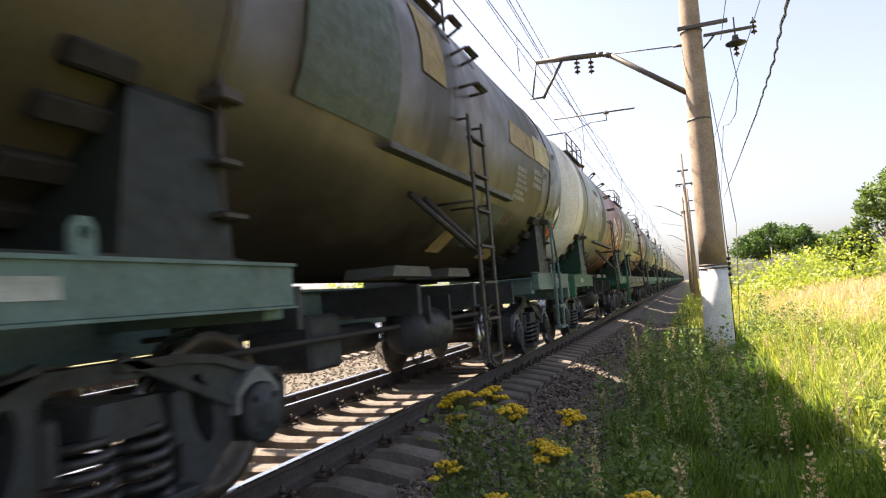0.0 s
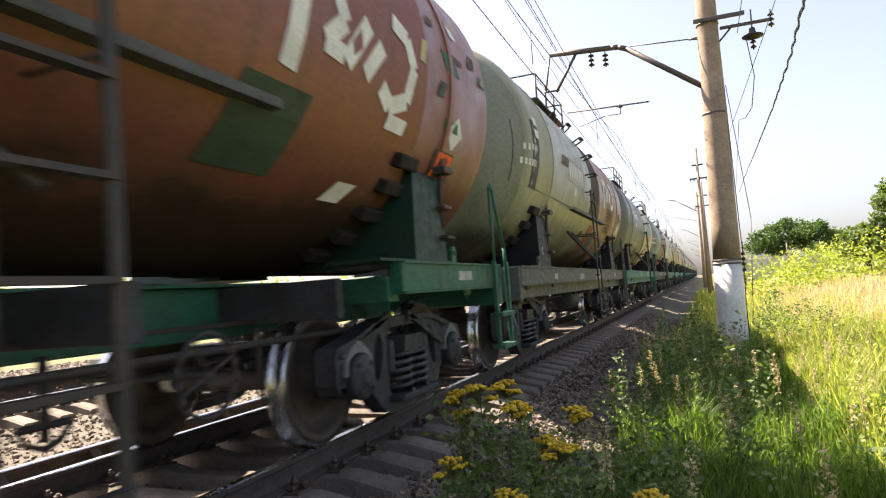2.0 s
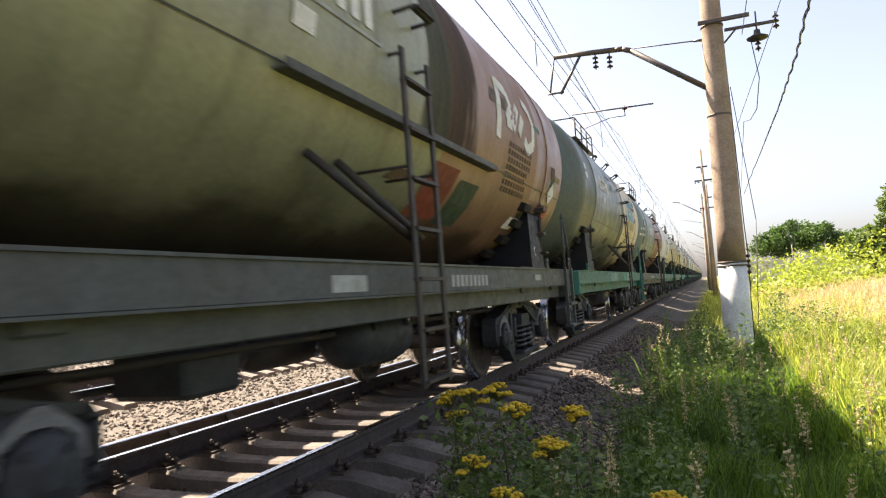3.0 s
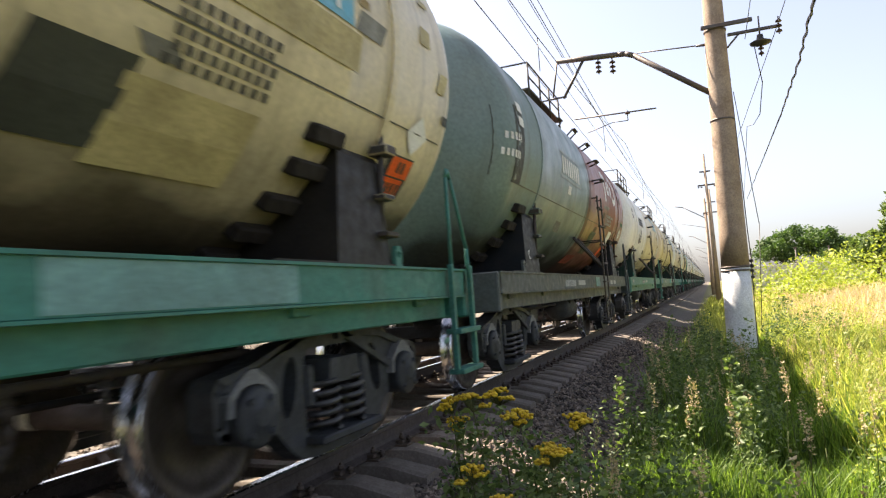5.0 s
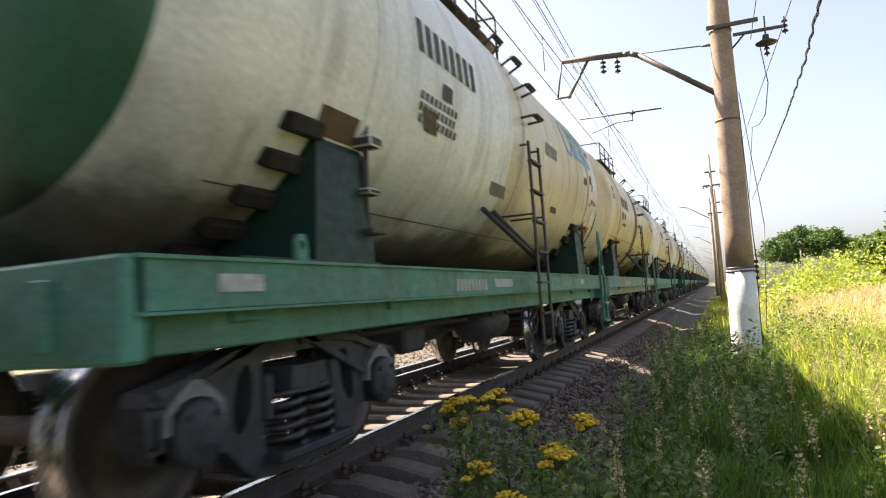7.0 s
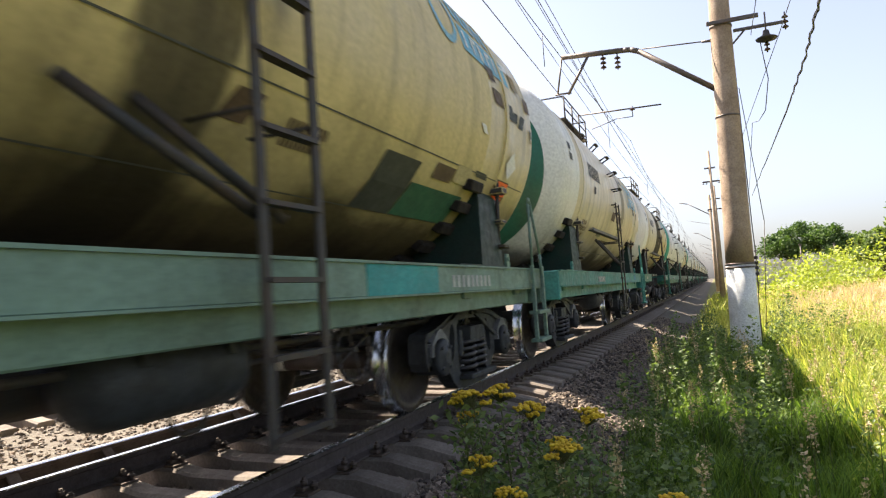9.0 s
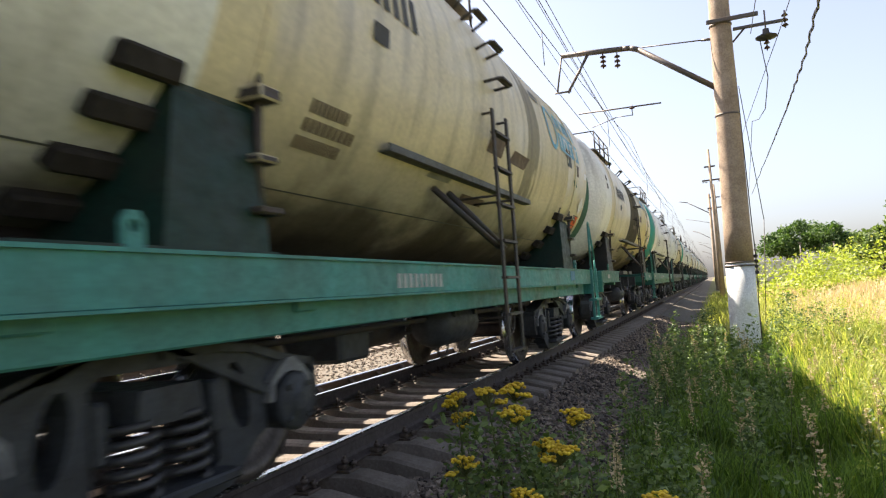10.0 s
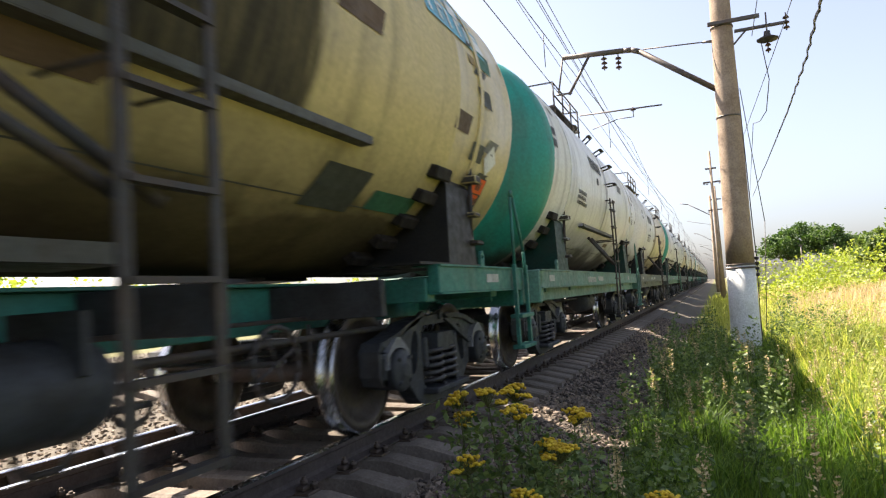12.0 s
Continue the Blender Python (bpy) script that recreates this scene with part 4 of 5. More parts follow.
SEQUENCE = "fkabcdefghijkjkfkjhkkfkjkkjk"
FIRST = -2             # two wagons have passed when the clip begins
NUDGE = {0: 0.24, 1: 0.03, 3: -0.12, 2: -0.08, 4: -0.1, 6: -0.08, 7: 0.0, 8: 0.16}
wagons = []


def kind_meshes(key):
    cap, band, front, _, rear, band_end, frame_c, saddle_c, long_sill, emblem, figs, label = KINDS[key]
    seed = ord(key)
    D = {"label": label}
    tank = TANK.copy()
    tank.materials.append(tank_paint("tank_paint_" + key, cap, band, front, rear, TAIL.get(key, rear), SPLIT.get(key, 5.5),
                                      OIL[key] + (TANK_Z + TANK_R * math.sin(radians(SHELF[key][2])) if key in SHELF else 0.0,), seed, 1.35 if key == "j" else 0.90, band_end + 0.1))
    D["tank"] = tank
    fm = grimy("frame_paint_" + key, tuple(0.58 * c for c in frame_c), (0.06, 0.055, 0.045), 0.45, 0.55, 0, 2.5, 0.15)
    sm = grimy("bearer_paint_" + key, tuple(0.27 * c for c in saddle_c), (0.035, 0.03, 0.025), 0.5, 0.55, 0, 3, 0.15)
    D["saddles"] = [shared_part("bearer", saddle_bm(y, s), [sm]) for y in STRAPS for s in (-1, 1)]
    sills = []
    for s in (-1, 1):
        for ya, yb in ([(0.5, LENGTH - 0.5)] if long_sill else [(0.5, 2.9), (LENGTH - 2.9, LENGTH - 0.5)]):
            bm = bmesh.new()
            x0, x1 = sorted((s * 1.40, s * 1.50))
            box(bm, x0, x1, ya, yb, 1.045, 1.265, 0.008)
            xa, xb = sorted((s * 1.28, s * 1.52))
            box(bm, xa, xb, ya, yb, 1.255, 1.272)
            box(bm, xa, xb, ya, yb, 1.035, 1.048)
            sills.append(shared_part("side_sill", bm, [fm]))
    D["sills"] = sills
    bm = K["centre"].copy()
    D["centre"] = shared_part("centre_sill", bm, [fm])
    ends = []
    for y in (0.5, LENGTH - 0.5):
        bm = bmesh.new()
        box(bm, -1.5, 1.5, y - 0.06, y + 0.06, 0.86, 1.27, 0.015)
        for x in (-1.1, 1.1):
            box(bm, x - 0.05, x + 0.05, y - 0.09, y + 0.09, 0.92, 1.2, 0.008)
        sg = 1 if y < 3 else -1
        for yb in (1.25, 2.85):
            yy = yb if y < 3 else LENGTH - yb
            bc = bmesh.new()
            box(bc, -1.40, 1.40, yy - 0.09, yy + 0.09, 0.98, 1.17, 0.01)
            ends.append(shared_part("cross_bearer", bc, [fm]))
        ends.append(shared_part("end_beam", bm, [fm]))
    D["ends"] = ends
    D["step"] = [(nm, shared_part(nm, b0.copy(), [fm])) for nm, b0 in K["step"]]
    D["seam"] = []
    for ang in SEAMS.get(key, (-47.0,)) + (41.0,):
        bm = bmesh.new()
        skin_patch(bm, 1.3, LENGTH - 0.95, ang - 0.2, ang + 0.2, 0.007)
        D["seam"].append(shared_part("weld_seam", bm, [M["strap"]]))
    D["straps"] = [shared_part("strap", b0.copy(), [tank.materials[0], M["iron"]]) for b0 in K["strap"]]
    D["inner"] = []
    for s in (-1, 1):
        for ya, yb in ([(0.7, LENGTH - 0.7)] if long_sill else []):
            bm = bmesh.new()
            x0, x1 = sorted((s * 1.22, s * 1.37))
            box(bm, x0, x1, ya, yb, 0.87, 1.20, 0.01)
            D["inner"].append(shared_part("inner_sill", bm, [fm]))
    D["lug"] = []
    for y in (STRAPS[0] - 0.82, STRAPS[1] + 0.12):
        bm = bmesh.new()
        plate(bm, [[(y - 0.05, 1.27), (y - 0.05, 1.38), (y - 0.025, 1.42), (y + 0.025, 1.42), (y + 0.05, 1.38), (y + 0.05, 1.27)], round_hole(y, 1.36, 0.024, 0.028, 10)], 1.445, 1.475)
        D["lug"].append(shared_part("lifting_lug", bm, [fm]))
    D["long"] = long_sill
    marks = []

    def mark(name, fill, mat, label=""):
        b2 = bmesh.new()
        fill(b2)
        marks.append((name, shared_part(name, b2, [mat]), label))
    r = random.Random(seed)
    fig = M[figs]
    n0, n1, na, nb = NUMBER.get(key, (3.05, 4.4, 2, 11))
    w8 = (n1 - n0) / 8
    for k in range(8):
        mark("painted_figure", lambda b2: skin_patch(b2, n0 + k * w8, n0 + (k + 0.58) * w8, na, nb, 0.0075), fig)
    mark("painted_figure", lambda b2: skin_patch(b2, n0 + 0.45, n0 + 0.66, na - 9, na - 4.5, 0.0075), fig)
    if key in "ce":
        box_line = [(n0 - 0.1, na - 2), (n1 + 0.06, na - 2), (n1 + 0.06, nb + 2), (n0 - 0.1, nb + 2), (n0 - 0.1, na - 2)]
        mark("number_frame", lambda b2: stroke(b2, box_line, 0.022), M["faded"])
    for ya, yb, a1, a0, count, paint in LINES.get(key, ((3.1, 4.0, -11, -20, 3, figs),)):
        dv = (a1 - a0) / count
        for k in range(count):
            mark("info_line", lambda b2: bars(b2, ya + 0.05 * r.random(), yb - 0.2 * r.random(), a1 - dv * (k + 0.72), a1 - dv * k, 9), M[paint])
    mark("cap_lettering", lambda b2: [skin_patch(b2, 1.35, 1.55, 8 - 6 * k, 12 - 6 * k, 0.007) for k in range(2)], fig)
    ey, ea = EMBLEM.get(key, (8.4, 8))
    if emblem == "rail":
        mark("emblem", lambda b2: emblem_rail(b2, ey, ea), M["white"], "white painted emblem of slanted bands")
    elif emblem == "blue":
        mark("emblem", lambda b2: emblem_blue(b2, ey, ea), M["blue"], "blue painted ring and slab")
        mark("emblem_bars", lambda b2: slab_bars(b2, ey, ea), M["white"])
    for q, (ya, yb, a0, a1, sl, paint) in enumerate(PANELS.get(key, ())):
        mark("repaint_panel", lambda b2: skin_patch(b2, ya, yb, a0, a1, 0.0100 + 0.0003 * q, 0, sl), M[paint])
    pal = ["patch_green", "patch_dark", "patch_ochre", "patch_brown", "white", "patch_straw", "patch_dark", "patch_brown", "patch_grey"]
    for q in range(16 if key in "agid" else 11):
        ya, aa = r.uniform(9.3, 11.0), r.uniform(-42, 22)
        if -50 < aa < -18 and ya > 10.35:
            continue
        ww, ha, sl = r.uniform(0.10, 0.36), r.uniform(2, 7), r.uniform(-0.1, 0.15)
        mark("paint_scuff", lambda b2: skin_patch(b2, ya, min(11.18, ya + ww), aa, aa + ha, 0.0045 + 0.0004 * q, 0, sl), M[r.choice(pal)])
    for q in range(5):
        ya, aa = r.uniform(1.6, 8.5), r.uniform(-40, 30)
        mark("paint_scuff", lambda b2: skin_patch(b2, ya, ya + r.uniform(0.2, 0.7), aa, aa + r.uniform(2, 7), 0.0045 + 0.0004 * q, 0, r.uniform(-0.1, 0.2)), M["patch_grey" if q % 2 else "patch_brown"])
    if key in "ce":
        mark("info_panel", lambda b2: skin_patch(b2, 0.98, 1.55, -22, 10, 0.006), M["patch_dark"], "black stencilled panel")
        mark("info_line", lambda b2: bars(b2, 1.08, 1.42, -5, -2, 5, 0, 0.010), M["white"])
        mark("info_line", lambda b2: bars(b2, 1.05, 1.40, -12, -9, 6, 0, 0.010), M["white"])
    if key == "b":
        mark("white_rim", lambda b2: skin_patch(b2, 11.22, 11.30, -70, 60, 0.008), M["white"], "white painted rim of the rear head")
    D["marks"] = marks
    # warning plates near the rear end of the tank
    bm = bmesh.new()
    hy, ha = HAZARD.get(key, (10.6, -34))
    skin_patch(bm, hy - 0.16, hy + 0.17, ha + 0.25, ha + 5.6, 0.016)
    skin_patch(bm, hy - 0.20, hy + 0.13, ha - 5.6, ha - 0.25, 0.016)
    D["plate"] = shared_part("hazard_plate", bm, [M["orange"]])
    bm = bmesh.new()
    skin_patch(bm, hy - 0.215, hy + 0.185, ha - 6.1, ha + 6.1, 0.013)
    D["backing"] = shared_part("plate_backing", bm, [M["black"]])
    D["platebars"] = []
    for row, count in ((3.0, 2), (-3.0, 4)):
        for k in range(count):
            bm = bmesh.new()
            u = hy + (k - (count - 1) / 2) * 0.07 - (0.02 if row < 0 else -0.01)
            skin_patch(bm, u - 0.022, u + 0.022, ha + row - 1.5, ha + row + 1.5, 0.019)
            D["platebars"].append(shared_part("plate_bar", bm, [M["patch_brown"]]))
    bm = bmesh.new()
    corners = [on_tank(hy + u, ha + v, 0.012, True) for u, v in ((0.08, 7.0), (0.27, 12.5), (0.12, 18.0), (-0.08, 12.5))]
    bm.faces.new([bm.verts.new(p) for p in corners])
    D["diamond"] = shared_part("hazard_label", bm, [M["white"]])
    # plates and lettering on the sill
    D["sillmark"] = []
    for ya, yb, z0, z1, paint in SILL.get(key, SILL["long"] if long_sill else SILL["short"]):
        bm = bmesh.new()
        box(bm, 1.500, 1.505, ya, yb, z0, z1)
        D["sillmark"].append(shared_part("sill_plate", bm, [M[paint]]))
    if long_sill:
        q0, q1, q = FIGURES.get(key, (3.78, 4.6, 9))
        for k in range(q):
            bm = bmesh.new()
            box(bm, 1.500, 1.504, q0 + (q1 - q0) * k / q, q0 + (q1 - q0) * (k + 0.6) / q, 1.085, 1.185)
            D["sillmark"].append(shared_part("sill_plate", bm, [M["faded"]]))
    D["letter"] = []
    for y in (STRAPS[0] - 0.42, STRAPS[1] - 0.42):
        bm = bmesh.new()
        cu = [(y + 0.05 * math.cos(radians(50 + k * 36)), 1.50 + 0.06 * math.sin(radians(50 + k * 36))) for k in range(8)]
        ci = [(y + 0.03 * math.cos(radians(50 + k * 36)), 1.50 + 0.04 * math.sin(radians(50 + k * 36))) for k in range(8)]
        xs = lambda z: 1.455 - (z - 1.27) * 0.1
        for k in range(7):
            bm.faces.new([bm.verts.new((xs(z) + 0.012, yy, z)) for yy, z in (cu[k], cu[k + 1], ci[k + 1], ci[k])])
        D["letter"].append(shared_part("bearer_letter", bm, [M["white"]]))
    return D


def make_wagon(key, D):
    w = new("tank_wagon")
    tagged(w, D["label"], "tank wagon", "wagons of the train")
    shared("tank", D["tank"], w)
    for m in D["saddles"]:
        shared("bearer", m, w)
    for m in D["sills"]:
        shared("side_sill", m, w)
    for m in D["ends"]:
        shared(m.name.split(".")[0], m, w)
    shared("centre_sill", D["centre"], w)
    for me in D["straps"]:
        shared("strap", me, w)
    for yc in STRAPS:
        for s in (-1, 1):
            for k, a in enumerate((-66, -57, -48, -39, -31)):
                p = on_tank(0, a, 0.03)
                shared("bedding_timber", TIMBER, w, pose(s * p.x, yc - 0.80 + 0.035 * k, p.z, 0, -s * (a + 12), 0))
    stile, step, spots, holds = K["ladder"]
    ly = 5.68 + LADDER.get(key, 0.1)
    ladder = shared("ladder", stile, w, pose(0, ly, 0))
    shared("stile", stile, ladder, pose(0, 0.44, 0))
    for x, z in spots:
        shared("rung", step, ladder, pose(x, 0.22, z))
    for me in holds:
        shared("foothold", me, w, pose(0, ly + 0.25, 0))
    shared("platform", K["platform"], w, pose(0, 0.5, 0))
    shared("hatch", K["hatch"], w)
    shared("brake_gear", K["brake"], w)
    shared("air_reservoir", K["reservoir"], w, pose(0, 1.15, 0))
    shared("coupler", K["coupler"], w)
    shared("coupler", K["coupler"], w, pose(0, LENGTH, 0, 0, 0, 180))
    for nm, me in D["step"]:
        shared(nm, me, w, pose(0, {"a": -0.75, "h": 0.38, "b": 0.36, "g": 0.12}.get(key, 0.22), 0))
    if key in SHELF:
        shared("splash_shelf", K["shelf_" + key], w)
    for me in D["seam"]:
        shared("weld_seam", me, w)
    shared("brace", K["brace"], w, pose(0, LADDER.get(key, 0.1), 0))
    if not D["long"]:
        shared("frame_cover", K["cover"], w)
    for name, me, label in D["marks"]:
        ob = shared(name, me, w)
        if label:
            ob["label"] = label
    shared("hazard_plate", D["plate"], w)["label"] = "orange hazard plate"
    shared("plate_backing", D["backing"], w)
    for me in D["platebars"]:
        shared("plate_bar", me, w)
    shared("hazard_label", D["diamond"], w)
    for me in D["sillmark"]:
        shared("sill_plate", me, w)
    for me in (D["letter"] if key in "ce" else ()):
        shared("bearer_letter", me, w)
    for me in D["inner"]:
        shared("inner_sill", me, w)
    for me in D["lug"]:
        shared("lifting_lug", me, w)
    for nm, me in K["under"]:
        shared(nm, me, w)
    add_bogie(w, LENGTH / 2 - 3.9)
    add_bogie(w, LENGTH / 2 + 3.9)
    return w


KM = {k: kind_meshes(k) for k in KINDS}
for n, key in enumerate(SEQUENCE):
    i = n + FIRST
    wagon = make_wagon(key, KM[key])
    wagons.append((wagon, -0.11 + 11.9405 * i + NUDGE.get(i, 0.0)))


# ---- line poles and wires ----
def insulator_part(parent, x, y, z, n=3, r=0.06):
    bm = bmesh.new()
    tube(bm, (x, y, z), (x, y, z - 0.05 - 0.09 * n), 0.012, 0.012, 6)
    for k in range(n):
        zz = z - 0.06 - 0.09 * k
        lathe(bm, [(zz - 0.045, 0.02), (zz - 0.04, r), (zz - 0.02, r * 0.9), (zz, 0.025)], "z", 12, (x, y, 0))
    return part("insulator", bm, M["insulator"], parent, "", True)


def make_main_pole():
    root = new("catenary_pole")
    tagged(root, "tapered concrete catenary pole with whitewashed foot beside the track", "pole")
    root.location = (0.41, 13.0, -0.75)
    lean = 0.022
    bm = bmesh.new()
    lathe(bm, [(1.99 + 0.6 * k, 0.237 - 0.0125 * 0.6 * k) for k in range(15)], "z", 28)
    ob = part("shaft", bm, M["concrete"], root, "", True)
    bm = bmesh.new()
    lathe(bm, [(0.0, 0.255), (0.6, 0.25), (1.2, 0.245), (1.985, 0.239)], "z", 28)
    part("whitewashed_foot", bm, M["whitewash"], root, "chipped white-painted foot", True)
    for z, r in ((1.96, 0.245), (1.90, 0.247), (4.65, 0.208), (6.32, 0.192)):
        bm = bmesh.new()
        lathe(bm, [(z, r - 0.01), (z + 0.002, r + 0.006), (z + 0.03, r + 0.006), (z + 0.032, r - 0.01)], "z", 24)
        part("band", bm, M["galv"], root)
    # earthing rod down the shaft
    bm = bmesh.new()
    path_tube(bm, [(0.262, 0, 0.1), (0.255, -0.02, 1.2), (0.27, -0.02, 2.1), (0.25, -0.02, 2.6), (0.17, -0.02, 6.2)], 0.009, 5)
    for z in (1.75, 1.86, 1.95, 2.04):
        lathe(bm, [(z, 0.01), (z + 0.015, 0.035), (z + 0.05, 0.035), (z + 0.065, 0.01)], "z", 8, (0.268, -0.02, 0))
    part("earthing_rod", bm, M["iron"], root)
    # bracket with lamp and insulators
    bm = bmesh.new()
    box(bm, -0.24, 0.62, -0.24, -0.18, 6.33, 6.40, 0.006)
    box(bm, 0.20, 1.06, -0.16, -0.10, 6.16, 6.21, 0.006)
    tube(bm, (0.18, -0.13, 5.95), (0.40, -0.13, 6.18), 0.018, 0.018, 6)
    tube(bm, (0.72, -0.2, 6.4), (0.72, -0.2, 6.02), 0.014, 0.014, 6)
    part("bracket", bm, M["galv"], root)
    bm = bmesh.new()
    lathe(bm, [(5.86, 0.03), (5.90, 0.17), (5.92, 0.18), (5.98, 0.06), (6.06, 0.05), (6.07, 0.01)], "z", 20, (0.72, -0.2, 0))
    part("lamp_shade", bm, M["iron"], root, "dark dished lamp shade", True)
    insulator_part(root, 0.72, -0.2, 5.90, 2, 0.05)
    insulator_part(root, 1.04, -0.13, 6.36, 3, 0.055)
    # cantilever over the track
    bm = bmesh.new()
    path_tube(bm, [(-0.16, 0, 5.21), (-1.47, 0, 6.17), (-1.62, 0, 6.23), (-1.75, 0, 6.24), (-2.95, 0, 6.32)], 0.052, 10)
    tube(bm, (-2.95, 0, 6.30), (-3.07, 0, 5.60), 0.018, 0.018, 6)
    tube(bm, (-2.43, 0, 6.25), (-2.86, 0, 5.55), 0.028, 0.028, 6)
    tube(bm, (-3.12, 0, 5.58), (-2.80, 0, 5.58), 0.02, 0.02, 6)
    part("cantilever", bm, M["galv"], root)
    bm = bmesh.new()
    tube(bm, (-0.14, 0, 6.12), (-1.40, 0, 6.20), 0.012, 0.012, 6)
    tube(bm, (-0.14, 0, 6.12), (-0.34, 0, 6.13), 0.03, 0.022, 8)
    part("stay", bm, M["galv"], root)
    insulator_part(root, -2.14, 0, 6.24, 3)
    insulator_part(root, -1.87, 0, 6.20, 3)
    root.matrix_basis = pose(0.41, 13.0, -0.75, 0, 1.0, 0)
    return root


make_main_pole()


def make_far_pole(x, y, h, arm, girth=0.2):
    root = new("line_pole")
    tagged(root, "distant concrete line pole with cantilever arm beside the track", "pole", "far poles along the line")
    bm = bmesh.new()
    lathe(bm, [(0, girth), (h * 0.5, 0.8 * girth), (h, 0.6 * girth)], "z", 14)
    part("shaft", bm, M["concrete"], root, "", True)
    if arm:
        bm = bmesh.new()
        path_tube(bm, [(-0.1, 0, h * 0.80), (-2.3, 0, h * 0.93), (-3.2, 0, h * 0.95)], 0.05, 8)
        tube(bm, (-0.1, 0, h * 0.70), (-2.6, 0, h * 0.76), 0.02, 0.02, 6)
        part("cantilever", bm, M["galv"], root)
    else:
        bm = bmesh.new()
        box(bm, -0.55, 0.55, -0.05, 0.05, h * 0.79, h * 0.80)
        box(bm, -0.35, 0.35, -0.05, 0.05, h * 0.88, h * 0.89)
        part("crossarm", bm, M["galv"], root)
        for dx in (-0.5, 0.5, -0.3):
            insulator_part(root, dx, 0, h * 0.80, 2, 0.09)
    root.location = (x, y, -0.7)
    return root


make_far_pole(0.38, 48.0, 10.3, False, 0.13)
make_far_pole(0.55, 52.0, 8.4, False, 0.12)
for k in range(5):
    make_far_pole(0.25 - 0.0 * k, 80.0 + 55 * k, 11.0, True)

# registration arm of the overhead line
reg = new("registration_arm")
tagged(reg, "thin steel registration arm hung in the overhead line", "overhead line")
bm = bmesh.new()
tube(bm, (-2.85, 17.0, 5.43), (-0.82, 17.0, 5.37), 0.02, 0.02, 6)
path_tube(bm, [(-1.53, 17.0, 5.42), (-1.52, 17.0, 5.18), (-1.9, 17.0, 5.19), (-2.55, 17.0, 5.02)], 0.012, 5)
part("arm", bm, M["galv"], reg)
insulator_part(reg, -1.52, 17.0, 5.45, 1, 0.07)


def wire_thing(label, lines, radius=0.012):
    root = new("overhead_wire")
    tagged(root, label, "wire", "wires above the railway")
    bm = bmesh.new()
    for pts in lines:
        path_tube(bm, pts, radius, 5)
    part("conductor", bm, M["wire"], root)
    return root


def sagging(x0, z0, sag, spans, y0=-20.0, step=55.0, drift=0.0):
    pts = []
    for s in range(spans):
        for k in range(8):
            f = k / 8
            pts.append((x0 + drift * ((s + f) % 2 - 1), y0 + step * (s + f), z0 - sag * 4 * f * (1 - f)))
    return pts


wire_thing("contact and messenger wires with droppers over the near track",
           [sagging(AXIS + 0.1, 8.4, 1.2, 7), [(AXIS + 0.25 * (-1) ** k, -20 + 55 * k, 6.45) for k in range(8)]]
           + [[(AXIS + 0.1, -20 + 55 * s + 55 * f, 8.4 - 1.2 * 4 * f * (1 - f)), (AXIS + 0.1, -20 + 55 * s + 55 * f, 6.45)] for s in range(4) for f in (0.15, 0.35, 0.5, 0.65, 0.85)], 0.011)
wire_thing("contact and messenger wires over the second track",
           [sagging(AXIS2, 8.4, 1.2, 7, -10), [(AXIS2, -20, 6.45), (AXIS2, 400, 6.45)]], 0.011)
for dx, z in ((-0.35, 9.1), (0.3, 8.1), (-1.0, 9.4), (0.45, 7.4)):
    wire_thing("bare feeder wire above the train", [sagging(AXIS + dx, z, 0.7, 7, 13 - 55)], 0.010)
cable = [(0.85, 2.0, 2.75), (0.98, 6.0, 3.18), (1.27, 9.0, 3.63), (1.53, 14.0, 4.02), (1.92, 25.0, 4.73), (2.2, 34, 5.2), (2.59, 45.0, 5.86)]
tw = []
for a, b in zip(cable, cable[1:]):
    for k in range(12):
        f = k / 12
        p = Vector(a).lerp(Vector(b), f)
        ph = (a[1] + (b[1] - a[1]) * f) * 7
        tw.append(p + Vector((0.010 * math.cos(ph), 0, 0.010 * math.sin(ph))))
wire_thing("thick twisted black cable hanging beside the pole", [[tuple(p) for p in tw], [tuple(p + Vector((0.0, 0, -0.018))) for p in tw]], 0.010)
wire_thing("slack service wire from the lamp bracket", [[(1.13, 12.8, 5.1), (1.25, 13.4, 4.6), (1.22, 14.2, 4.2), (1.3, 17, 4.6), (1.36, 20, 5.2), (2.44, 45, 5.88)]], 0.009)
wire_thing("low-voltage wires along the line", [[(1.46, 12.87, 5.25), (1.5, 6, 5.0), (1.5, -10, 5.3)], [(1.46, 12.87, 5.25), (1.0, 30, 5.4), (0.75, 48, 7.6)],
                                                [(1.0, 12.9, 5.3), (0.9, 0, 5.0), (0.9, -10, 5.2)], [(0.72, 12.95, 4.4), (0.95, 13.6, 2.0), (0.80, 13.6, 0.0)]], 0.007)


